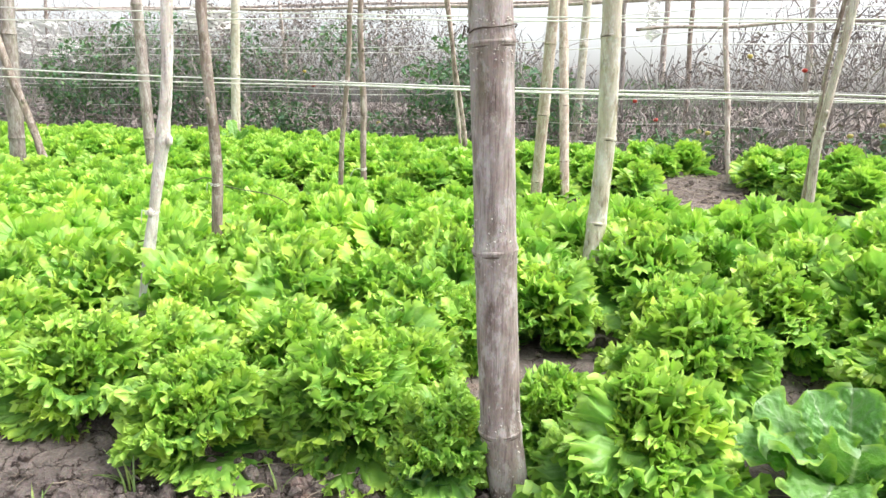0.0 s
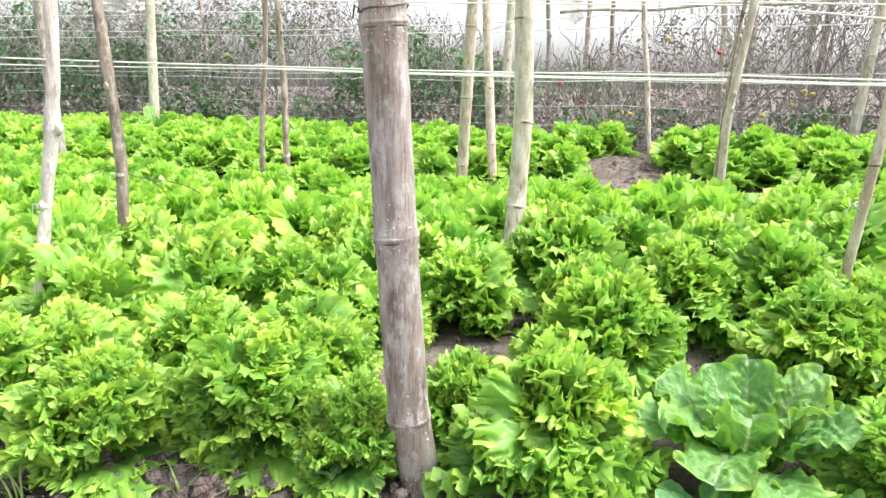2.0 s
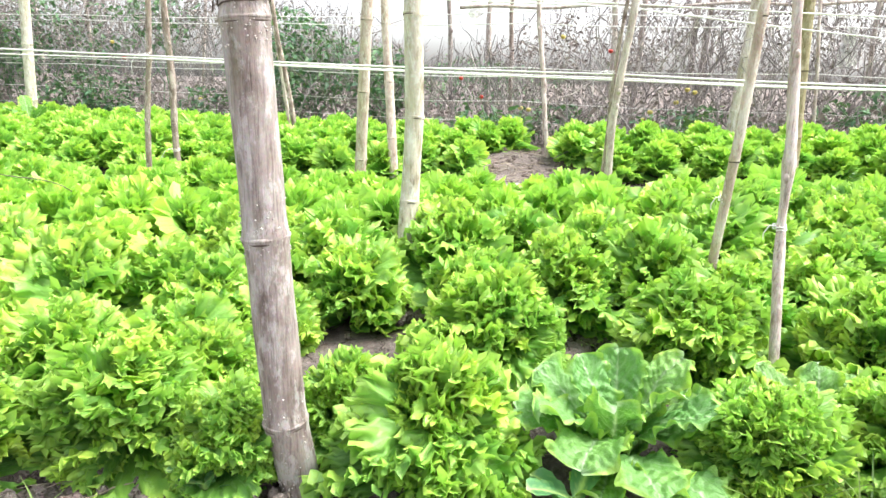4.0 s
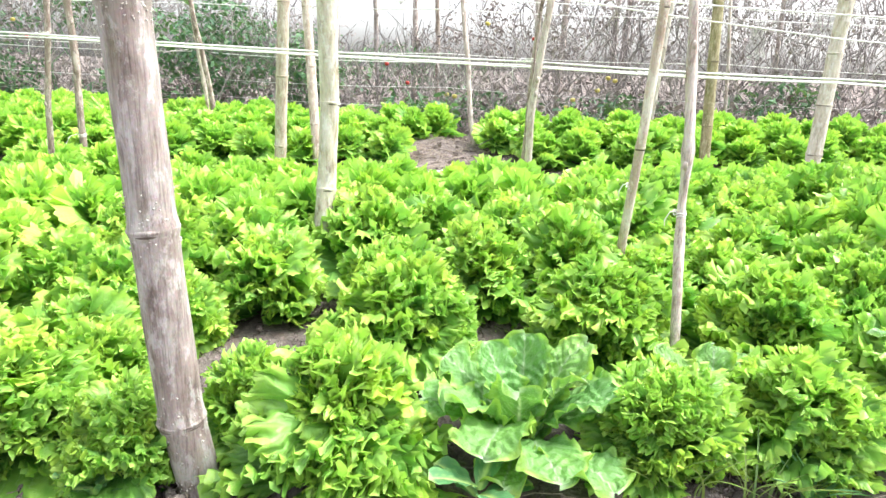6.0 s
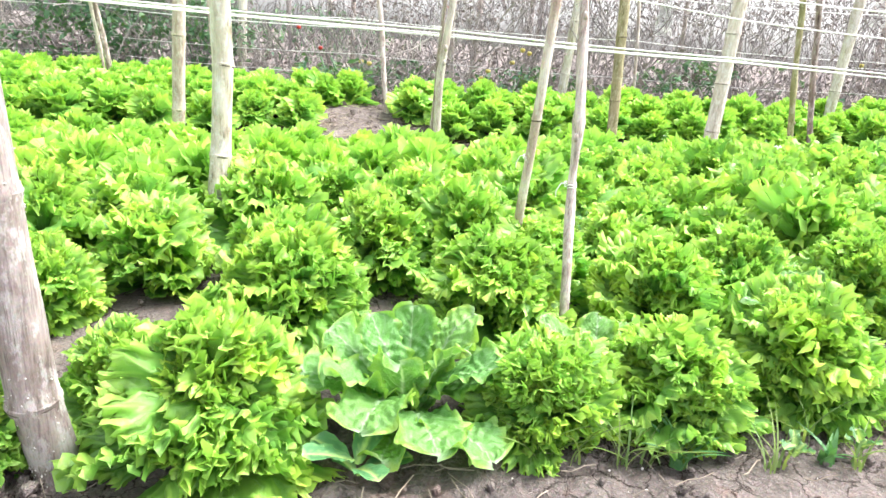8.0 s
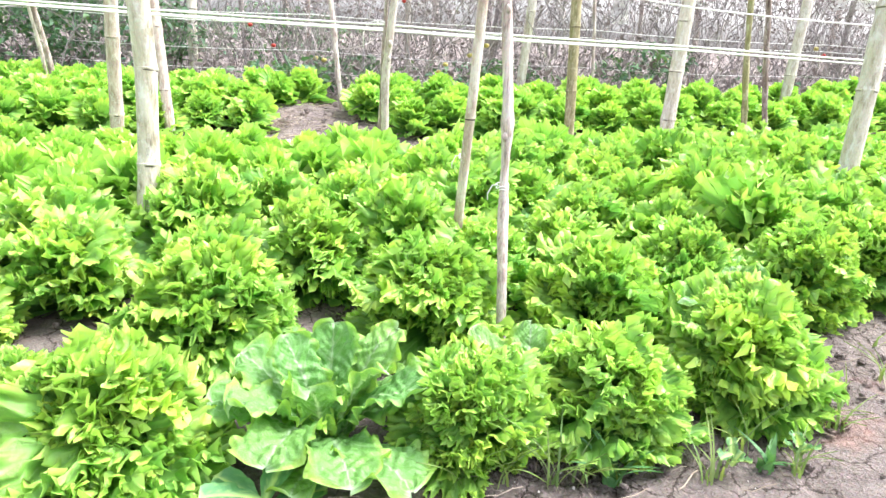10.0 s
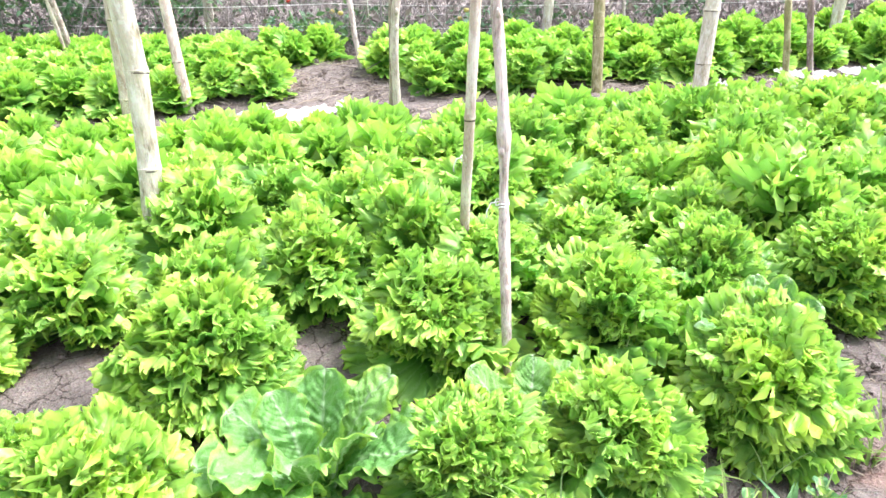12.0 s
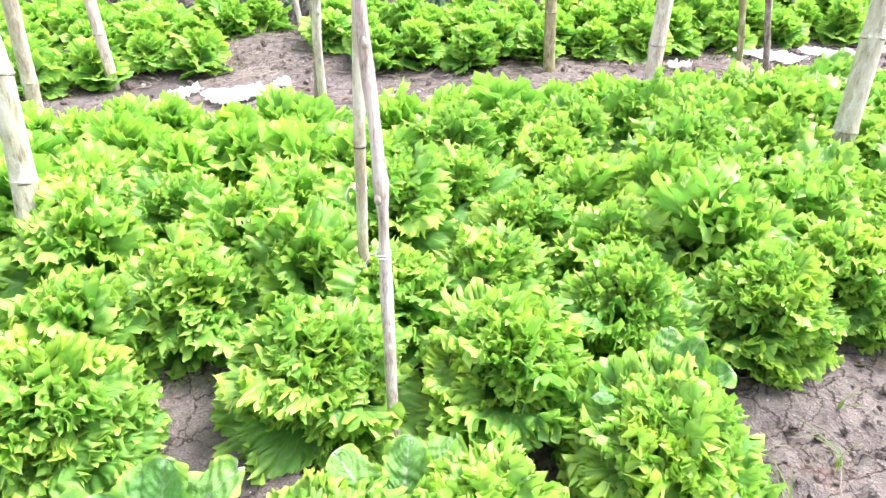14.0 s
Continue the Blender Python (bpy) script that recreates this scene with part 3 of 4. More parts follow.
def bamboo(x, y, dx, dy, dia, nodes, mat, label, height=1.85, bends=(), segs=20, category="bamboo pole"):
    """A cane set in the soil: a culm whose ridged nodes are parts. nodes: heights above the soil; bends: (height, dx, dy)."""
    z0 = float(ground_z(x, y))
    r = dia / 200
    pole = new("bamboo_pole")
    pole.matrix_basis = pose(x, y, z0)
    def centre(h):
        ox = oy = 0.0
        if bends:
            hs = [-0.2] + [b[0] for b in bends] + [3.0]
            ox = float(np.interp(h, hs, [0.0] + [b[1] for b in bends] + [bends[-1][1]]))
            oy = float(np.interp(h, hs, [0.0] + [b[2] for b in bends] + [bends[-1][2]]))
        return (dx * h + ox, dy * h + oy, h)
    hs = sorted(set([round(-0.12 + 0.045 * i, 4) for i in range(int((height + 0.12) / 0.045) + 1)] + [round(n + q, 4) for n in nodes for q in (-0.014, -0.005, 0.0, 0.005, 0.014)]))
    radii = []
    for h in hs:
        k = min((abs(h - n) for n in nodes), default=1)
        radii.append(r * (1 - 0.05 * h) * (1.0 + 0.085 * math.exp(-(k / 0.012) ** 2)))
    V, F = tube([centre(h) for h in hs], radii, segs, seed=x * 7, wobble=0.05)
    part("culm", mesh_from("culm", V, F, mat), pole)
    for n in nodes:
        d = Vector((dx, dy, 1)).normalized()
        ring_r = r * (1 - 0.05 * n) * 1.08
        ps = [Vector(centre(n)) + d * q for q in (-0.004, -0.0015, 0.0015, 0.004)]
        V, F = tube(ps, [ring_r * 0.97, ring_r * 1.03, ring_r * 1.03, ring_r * 0.97], segs, seed=n, wobble=0.03)
        part("node", mesh_from("node", V, F, mat), pole, "raised ridge round the cane")
        ps = [Vector(centre(n)) + d * q for q in (-0.0075, -0.0055, -0.004)]
        V, F = tube(ps, [ring_r * 0.97, ring_r * 1.0, ring_r * 0.98], segs, seed=n, wobble=0.03)
        part("sheath_scar", mesh_from("sheath_scar", V, F, SCAR), pole, "dark scar line below the ridge")
    return tagged(pole, label, category, "poles of the trellis"), centre


def stick(x, y, dx, dy, dia, mat, label, height=1.85, bends=(), seed=1, knots=()):
    """A rough wooden stake with knots and an uneven outline."""
    z0 = float(ground_z(x, y))
    pts, rad = [], []
    for i in range(int((height + 0.12) / 0.03) + 1):
        h = -0.12 + 0.03 * i
        ox = oy = 0.0
        if bends:
            hs = [-0.2] + [b[0] for b in bends] + [3.0]
            ox = float(np.interp(h, hs, [0.0] + [b[1] for b in bends] + [bends[-1][1]]))
            oy = float(np.interp(h, hs, [0.0] + [b[2] for b in bends] + [bends[-1][2]]))
        ox += 0.004 * math.sin(9 * h + seed)
        k = max((math.exp(-((h - q) / 0.02) ** 2) for q in knots), default=0)
        pts.append((dx * h + ox, dy * h + oy, h))
        rad.append(dia / 200 * (1.0 - 0.06 * h + 0.35 * k + 0.1 * noise.noise(Vector((seed, h * 7, 0)))))
    V, F = tube(pts, rad, 12, seed=seed, wobble=0.28)
    stake = new("wooden_stake")
    stake.matrix_basis = pose(x, y, z0)
    part("shaft", mesh_from("shaft", V, F, mat), stake)
    q = random.Random(seed * 31)
    for h in list(knots) + [q.uniform(0.25, 1.1) for _ in range(2)]:
        k = min(len(pts) - 2, max(1, int((h + 0.12) / 0.03)))
        r, t = rad[k], q.uniform(3.4, 6.0)
        c = Vector(pts[k]) + 0.75 * r * Vector((math.cos(t), math.sin(t), 0))
        V, F = tube([c + Vector((0, 0, -0.9 * r)), c + Vector((0.25 * r * math.cos(t), 0.25 * r * math.sin(t), -0.3 * r)), c + Vector((0.35 * r * math.cos(t), 0.35 * r * math.sin(t), 0.3 * r)), c + Vector((0, 0, r))],
                    [0.2 * r, 0.5 * r, 0.48 * r, 0.15 * r], 8, seed=h, wobble=0.3)
        part("knot", mesh_from("knot", V, F, mat), stake, "small rounded knot in the wood")
    return tagged(stake, label, "stake", "poles of the trellis")


def canes(first, step, top=1.85):
    return [round(first + step * i, 3) for i in range(int((top - first) / step) + 1)]


main_pole, main_line = bamboo(0.151, 0.99, -0.084, 0.0, 6.7, (0.127, 0.43, 0.737, 1.05, 1.36), CANE_GREY, "thick weathered grey-brown bamboo pole among the lettuces", bends=((0.0, 0.0, 0.0), (0.127, -0.012, 0.0), (0.43, -0.004, 0.0), (0.75, 0.008, 0.0), (1.8, 0.02, 0.0)), segs=36)
bamboo(0.488, 2.1, 0.1, 0.16, 6.2, (0.247, 0.523, 0.84, 1.16), CANE_PALE, "pale cream bamboo pole with green algae streaks", bends=((0.25, 0.011, 0.017), (0.523, -0.0, -0.02), (1.8, -0.18, -0.33)))
bamboo(0.47, 3.44, 0.042, -0.08, 5.9, canes(0.28, 0.34), CANE_TAN, "tan bamboo pole with brown weathering")
bamboo(0.793, 4.36, -0.049, 0.05, 6.2, canes(0.3, 0.36), CANE_TAN, "grey-tan bamboo pole at the path's edge")
bamboo(3.043, 3.378, -0.017, 0.05, 6.5, canes(0.32, 0.38), CANE_GREEN, "greenish tan bamboo pole beside the path")
bamboo(3.324, 2.853, 0.038, 0.0, 8.0, canes(0.22, 0.27), CANE_PALE, "pale leaning bamboo pole beside the path")
bamboo(2.789, 1.444, 0.108, 0.06, 6.8, canes(0.2, 0.28), CANE_PALE, "pale bamboo pole standing in the lettuce bed")
bamboo(1.184, 6.274, 0.032, 0.0, 8.0, canes(0.3, 0.38), CANE_PALE, "pale bamboo pole in front of the withered vines")
bamboo(-3.508, 5.329, 0.048, 0.0, 11.5, canes(0.35, 0.4), CANE_GREY, "grey bamboo pole at the end of the bed")
bamboo(-1.972, 4.391, -0.014, 0.0, 7.2, canes(0.4, 0.42), CANE_GREY, "grey bamboo pole behind the lettuce bed")
bamboo(-2.27, 7.02, 0.05, 0.0, 9.4, canes(0.3, 0.5), CANE_PALE, "pale bamboo pole in front of the tomato vines", height=2.4)
bamboo(5.114, 3.428, 0.058, 0.0, 7.8, canes(0.3, 0.4), CANE_PALE, "pale bamboo pole beyond the far bed")
bamboo(3.4, 4.52, 0.1, 0.03, 7.2, canes(0.3, 0.4), CANE_PALE, "pale bamboo pole before the withered vines")
stick(-0.778, 1.62, 0.0, 0.0, 2.9, BARK_WHITE, "bleached grey wooden stake with a swollen joint", knots=(0.58,), seed=2, bends=((0.0, 0.0, 0.0), (0.19, 0.033, 0.0), (0.38, 0.069, 0.0), (0.58, 0.104, 0.0), (0.77, 0.129, 0.0), (1.85, 0.24, 0.0)))
stick(-0.731, 2.12, 0.0, 0.0, 3.5, BARK_BROWN, "dark brown weathered wooden stake", seed=3, bends=((0.25, 0.0, 0.0), (0.4, 0.006, 0.0), (1.85, -0.01, -0.05)))
stick(1.11, 1.075, 0.0, 0.0, 2.1, BARK_PALE, "thin pale split wooden stake with a tied string", knots=(0.47,), seed=4, bends=((0.0, 0.0, 0.0), (0.08, 0.005, 0.016), (0.36, 0.019, 0.079), (0.5, 0.014, 0.077), (0.95, 0.01, 0.121), (1.9, 0.0, 0.2)))
bamboo(1.202, 1.475, 0.0, 0.0, 2.4, (0.15, 0.45, 0.78, 1.1), CANE_TAN, "thin pinkish tan leaning cane", bends=((0.0, 0.0, 0.0), (0.2, -0.007, -0.028), (0.5, -0.019, -0.083), (0.95, -0.002, -0.101), (1.8, 0.03, -0.13)), segs=12)
stick(1.476, 2.65, 0.0, 0.0, 3.3, BARK_PALE, "split pale wooden stake", seed=6, bends=((0.2, 0.004, 0.0), (0.47, 0.006, -0.01), (0.7, 0.02, -0.03), (1.0, 0.045, -0.05), (1.85, 0.13, -0.1)))
stick(1.462, 2.665, 0.0, 0.0, 1.7, BARK_BROWN, "rough brown slat leaning against a pale stake", seed=61, bends=((0.2, 0.0, 0.0), (0.5, 0.012, 0.0), (0.9, 0.03, -0.03), (1.85, 0.1, -0.08)))
stick(-0.582, 3.537, 0.092, -0.08, 2.7, BARK_BROWN, "thin grey wooden stake tied with string", seed=7)
stick(-0.477, 3.86, -0.008, 0.0, 3.5, BARK_BROWN, "thin crooked brown stake", seed=8)
stick(1.955, 4.575, -0.083, 0.1, 3.6, BARK_PALE, "thin pale crooked stake on a bare soil mound", seed=9)
stick(0.178, 5.663, -0.156, -0.05, 4.0, BARK_BROWN, "thin leaning brown stake in the far bed", seed=10)
stick(0.12, 5.72, -0.1, -0.05, 3.0, BARK_PALE, "thin leaning pale stake in the far bed", seed=11)
stick(3.427, 2.38, -0.15, 0.03, 2.9, CANE_GREEN, "thin olive cane stake by the path", seed=12)
stick(3.894, 2.61, -0.2, 0.03, 3.2, BARK_BROWN, "thin brown cane stake by the path", seed=13)
stick(2.295, 6.513, -0.03, 0.0, 4.6, BARK_BROWN, "thin grey stake in the withered vines", seed=14)
stick(3.985, 4.307, -0.1, 0.03, 2.6, BARK_PALE, "thin pale stake in the far bed", seed=15)
stick(-3.149, 5.201, -0.289, 0.0, 6.0, BARK_BROWN, "leaning grey prop stake at the end of the bed", seed=16)


# ---- twine ----
def twine(points, dia, label, group, mat=TWINE, sag=0.0):
    pts = []
    for p, q in zip(points, points[1:]):
        n = 10
        for i in range(n):
            t = i / n
            v = Vector(p).lerp(Vector(q), t)
            v.z -= sag * 4 * t * (1 - t)
            pts.append(v)
    pts.append(Vector(points[-1]))
    V, F = tube(pts, [dia / 2] * len(pts), 6)
    return tagged(new("twine", mesh_from("twine", V, F, mat)), label, "twine", group)


def row_y(x):
    return 3.24 - 0.372 * x


def near_twine(heights, dia, shift):
    twine([(x, row_y(x) + shift, z) for x, z in heights], dia, "white plastic twine stretched between the poles", "twine of the near trellis", sag=0.006)


near_twine(((-6.5, 0.94), (-2.87, 0.81), (-0.51, 0.727), (1.54, 0.686), (2.73, 0.661), (5.5, 0.6)), 0.0075, -0.03)
near_twine(((-6.5, 0.87), (-2.87, 0.761), (-0.51, 0.716), (1.54, 0.664), (2.73, 0.645), (5.5, 0.585)), 0.006, 0.02)
near_twine(((-0.51, 0.72), (1.54, 0.672), (2.73, 0.65), (5.5, 0.575)), 0.005, 0.04)
near_twine(((-6.5, 1.36), (-2.8, 1.177), (-0.6, 1.062), (1.52, 0.968), (3.3, 0.9), (5.5, 0.83)), 0.006, -0.02)
near_twine(((-6.5, 1.24), (-2.8, 1.11), (-0.6, 1.047), (1.52, 0.962), (2.73, 0.825), (3.62, 0.79), (5.5, 0.73)), 0.006, 0.03)


def vine_y(x):
    return bed_end(x) + 0.45


for z0, dia in ((0.33, 0.004), (0.5, 0.005), (0.73, 0.008), (0.77, 0.007), (1.14, 0.008), (1.21, 0.008), (1.38, 0.007)):
    r_ = random.Random(int(z0 * 100))
    twine([(x, vine_y(x) + r_.uniform(-0.06, 0.06), z0 + 0.012 * (x < -3) - 0.008 * x + r_.uniform(-0.02, 0.02)) for x in (-11, -7, -4, -2, 0, 2, 4, 6, 9, 12)], dia,
          "white twine across the withered tomato vines", "twine of the far trellis", sag=0.02)


# ---- withered vines and green tomato growth behind the far bed ----
def vine_top(x):
    """Height of the withered growth: low where the sky shows through."""
    return float(np.interp(x, (-9, -1.2, -0.4, 0.6, 1.3, 2.3, 3.0, 4.5, 9), (1.75, 1.7, 1.55, 1.3, 0.88, 0.92, 1.45, 1.6, 1.6)))


def vines(seed, xlim, dist, count, share, name, label, thick):
    """Dead stems that hang on the twine: mostly upright, kinked and forked."""
    r_ = random.Random(seed)
    VV, FF = [], []
    for _ in range(count):
        x = r_.uniform(*xlim)
        dens = noise.noise(Vector((x * 0.9, seed, 0.0)))
        if dens < -0.25 and r_.random() < 0.6:
            continue
        tall = share * vine_top(x)
        y = vine_y(x) + dist + r_.gauss(0, 0.2)
        up = r_.random() < 0.75
        z = r_.uniform(0.0, tall * 0.75) if up else r_.uniform(0.3, tall)
        d = Vector((r_.gauss(0, 0.3), r_.gauss(0, 0.25), 1 if up else -0.8)).normalized()
        p, pts = Vector((x, y, z)), []
        step = r_.uniform(0.06, 0.14)
        for i in range(r_.randint(4, 9)):
            pts.append(p.copy())
            d = (d + Vector((r_.gauss(0, 0.38), r_.gauss(0, 0.3), r_.gauss(0.03 if up else -0.05, 0.22)))).normalized()
            p = p + d * step
            if p.z > tall * r_.uniform(0.85, 1.25) or p.z < -0.02:
                break
        if len(pts) < 3:
            continue
        w = thick * r_.choice((0.5, 0.6, 0.8, 1.0, 1.9))
        V, F = tube(pts, [w * (1 - 0.55 * i / len(pts)) for i in range(len(pts))], 3, cap=False)
        k = len(VV)
        VV += V
        FF += [tuple(q + k for q in f) for f in F]
    ob = new(name, mesh_from(name, VV, FF, DRY_VINE))
    return tagged(ob, label, "vines", kind="stuff")


def crumpled(seed, spots, size, mat, name, label, category, kind="stuff", curl=1.0):
    """Many small curled leaves at given places; each leaf is a bent diamond."""
    r_ = random.Random(seed)
    VV, FF, RR = [], [], []
    shape = ((0, 0, 0), (0.35, 0.28, 0.06), (0.4, 0, -0.03), (0.35, -0.28, 0.06), (0.75, 0.2, -0.02), (0.78, 0, -0.1), (0.75, -0.2, -0.02), (1.05, 0, -0.25))
    fs = ((0, 2, 1), (0, 3, 2), (1, 2, 5, 4), (2, 3, 6, 5), (4, 5, 7), (5, 6, 7))
    for p in spots:
        s = size * r_.uniform(0.6, 1.4)
        m = Matrix.Translation(p) @ Euler((r_.uniform(-0.9, 0.9) * (3 if curl > 1 else 1), r_.uniform(-0.5, 0.9), r_.uniform(0, 6.3))).to_matrix().to_4x4() @ Matrix.Diagonal((s, s, s * curl * r_.uniform(0.6, 1.6), 1))
        k = len(VV)
        VV += [m @ Vector(v) for v in shape]
        FF += [tuple(q + k for q in f) for f in fs]
        RR += [r_.uniform(0.1, 0.8)] * len(shape)
    ob = new(name, mesh_from(name, VV, FF, mat, rim=RR))
    return tagged(ob, label, category, kind=kind)


def cloud(seed, count, centre, spread, low=0.02):
    """Places in an uneven, clumped round mass."""
    r_ = random.Random(seed)
    out = []
    while len(out) < count:
        a, b, c = (r_.uniform(-1, 1) for _ in range(3))
        q = Vector((centre[0] + a * spread[0], centre[1] + b * spread[1], centre[2] + c * spread[2]))
        if a * a + b * b + c * c < 0.75 + 0.5 * noise.noise(q * 3.0) and noise.noise(q * 4.5) > -0.22 and q.z > low:
            out.append(q)
    return out


vines(1, (-8, 9), 0.1, 4200, 0.95, "withered_vines", "grey-brown withered tomato vines tangled on twine", 0.0033)
vines(2, (-9, 10), 0.7, 4200, 1.1, "withered_vines", "grey-brown withered tomato vines in the second row", 0.0038)
vines(3, (-11, 12), 1.6, 3800, 1.3, "withered_vines", "grey-brown withered tomato vines far behind", 0.005)
r_ = random.Random(77)
spots = []
for _ in range(34000):
    x = r_.uniform(-9, 10)
    dist = r_.choice((0.0, 0.1, 0.25, 0.5, 0.8, 0.9, 1.6, 2.1))
    z = r_.random() ** 1.4 * vine_top(x) * (0.95 + 0.12 * dist)
    if noise.noise(Vector((x * 1.3, dist * 3, z * 2.2))) > -0.12:
        spots.append((x, vine_y(x) + dist + r_.gauss(0, 0.22), z))
crumpled(5, spots, 0.03, DRY_LEAF, "withered_leaves", "curled grey-brown dead tomato leaves on the vines", "dead leaves", curl=2.0)
clumps = []
for _ in range(150):
    x = r_.uniform(-3.4, -0.5) if r_.random() < 0.45 else r_.uniform(2.2, 9)
    at = Vector((x, vine_y(x) + r_.uniform(0.0, 0.9), r_.uniform(0.55, 1.0) * vine_top(x) * 1.05))
    for _leaf in range(r_.randint(25, 60)):
        clumps.append((at.x + r_.gauss(0, 0.07), at.y + r_.gauss(0, 0.07), at.z + r_.gauss(0, 0.1)))
crumpled(9, clumps, 0.034, DRY_LEAF, "withered_leaf_clumps", "dark grey-brown clumps of dead tomato leaves", "dead leaves", curl=2.0)
spots = []
for _ in range(9000):
    x = r_.uniform(-10, 11)
    dist = r_.choice((0.0, 0.3, 0.7, 1.2, 1.7))
    spots.append((x, vine_y(x) + dist + r_.gauss(0, 0.15), abs(r_.gauss(0, 0.26)) + 0.02))
spots += [(x, vine_y(x) + r_.gauss(0.5, 0.5), abs(r_.gauss(0, 0.1)) + 0.02) for x in (r_.uniform(-9, 10) for _ in range(3000))]
crumpled(6, spots, 0.06, DRY_LEAF, "withered_undergrowth", "matted grey-brown dead weeds under the vines", "dead weeds", curl=2.0)
spots = []
for _ in range(3200):
    x = r_.uniform(-10, 11)
    if noise.noise(Vector((x * 1.1, 7.0, 0))) > 0.0:
        spots.append((x, vine_y(x) + r_.choice((0.0, 0.35, 1.0)) + r_.gauss(0, 0.15), abs(r_.gauss(0, 0.2)) + 0.02))
crumpled(7, spots, 0.07, TOMATO, "green_undergrowth", "patchy dark green weeds under the withered vines", "weeds")


def tomato_bush(seed, x, y, z, sx, sz, leaves, label):
    """A green tomato plant: stems and many leaflets."""
    r_ = random.Random(seed)
    bush = new("tomato_plant")
    bush.matrix_basis = pose(x, y, float(ground_z(x, y)))
    spots = cloud(seed, leaves, (0, 0, z), (sx, 0.4, sz), 0.03)
    ob = crumpled(seed, spots, 0.058, TOMATO, "crown", "", "", "")
    ob.parent = bush
    for i in range(5):
        px = r_.uniform(-0.6, 0.6) * sx
        pts = [(px + 0.05 * math.sin(k + i) + 0.02 * k * r_.uniform(-1, 1), 0.1 * math.cos(2 * k + i), 0.16 * k) for k in range(int((z + sz * 0.6) / 0.16) + 1)]
        V, F = tube(pts, [0.008 - 0.0005 * k for k in range(len(pts))], 5)
        part("stem", mesh_from("stem", V, F, TOMATO, rim=[0.6] * len(V)), bush)
    return tagged(bush, label, "tomato plant", "tomato plants on the trellis")


for seed, x, dist, z, sx, sz, count, label in (
    (21, -4.64, 0.15, 0.75, 1.05, 0.7, 2600, "dense dark green tomato plant on the trellis"),
    (22, -3.3, 0.15, 0.65, 0.8, 0.65, 1700, "dark green tomato plant with pale twigs"),
    (31, -3.9, 0.5, 1.35, 0.9, 0.35, 700, "sparse green tomato shoots high on the trellis"),
    (32, -2.3, 0.3, 0.85, 0.7, 0.7, 1100, "green tomato plant among withered twigs"),
    (33, -1.2, 0.3, 1.15, 0.5, 0.35, 420, "sparse green tomato shoots among withered twigs"),
    (23, 0.15, 0.15, 0.66, 0.75, 0.66, 2000, "dark green tomato plant behind the far bed"),
    (24, 0.95, 0.15, 0.5, 0.4, 0.45, 700, "thin green tomato plant beside withered vines"),
    (25, -1.84, 0.1, 0.3, 0.7, 0.3, 700, "low green growth under the withered vines"),
    (34, -0.7, 0.1, 0.25, 0.5, 0.25, 350, "low green growth under the withered vines"),
    (26, 4.6, 0.15, 0.3, 0.6, 0.22, 300, "low sparse green growth under the withered vines"),
    (27, 2.2, 0.15, 0.2, 0.8, 0.2, 400, "low sparse green weeds under the withered vines"),
    (35, 3.4, 0.1, 0.18, 0.7, 0.18, 300, "low sparse green weeds under the withered vines"),
    (36, 2.0, 1.6, 0.5, 1.2, 0.3, 800, "green shrub beyond the trellis"),
    (28, -7.13, 0.15, 0.6, 1.2, 0.6, 1300, "dark green tomato plant at the trellis end"),
    (29, 0.6, 2.4, 0.6, 1.6, 0.5, 1000, "green shrub beyond the trellis"),
):
    tomato_bush(seed, x, vine_y(x) + dist, z, sx, sz, count, label)


def ball(radius, mat, name, squash=0.85):
    V, F = [], []
    n, m = 7, 10
    for i in range(n + 1):
        a = math.pi * i / n
        for j in range(m):
            b = 2 * math.pi * j / m
            r = radius * (1 + 0.05 * math.cos(5 * b) * math.sin(a))
            V.append((r * math.sin(a) * math.cos(b), r * math.sin(a) * math.sin(b), squash * r * math.cos(a) - 0.2 * radius * math.exp(-6 * a * a)))
    for i in range(n):
        for j in range(m):
            k = (j + 1) % m
            F.append((i * m + j, (i + 1) * m + j, (i + 1) * m + k, i * m + k))
    return mesh_from(name, V, F, mat)


YELLOW_TOMATO, RED_TOMATO = ball(0.022, FRUIT_Y, "tomato"), ball(0.02, FRUIT_R, "tomato")
for i, (x, z, me) in enumerate(((3.14, 0.62, YELLOW_TOMATO), (3.2, 0.6, YELLOW_TOMATO), (3.09, 0.52, YELLOW_TOMATO), (2.9, 0.44, YELLOW_TOMATO), (4.6, 0.55, YELLOW_TOMATO), (2.0, 0.44, YELLOW_TOMATO),
                               (2.05, 0.43, YELLOW_TOMATO), (1.57, 0.67, RED_TOMATO), (2.28, 1.01, YELLOW_TOMATO), (2.6, 0.9, RED_TOMATO), (-1.6, 0.95, YELLOW_TOMATO), (-1.5, 0.8, RED_TOMATO), (-0.75, 0.42, YELLOW_TOMATO),
                               (5.96, 0.65, RED_TOMATO), (5.9, 0.7, YELLOW_TOMATO), (2.86, 0.38, YELLOW_TOMATO), (1.72, 0.52, RED_TOMATO), (0.05, 0.8, YELLOW_TOMATO))):
    ob = new("tomato", me)
    ob.matrix_basis = pose(x, vine_y(x) + 0.02 * (i % 3) - 0.08, z, 0, 0, 40 * i)
    tagged(ob, "leftover yellow tomato hanging on a dead vine" if me is YELLOW_TOMATO else "leftover red tomato hanging on a dead vine", "tomato", "leftover tomatoes")

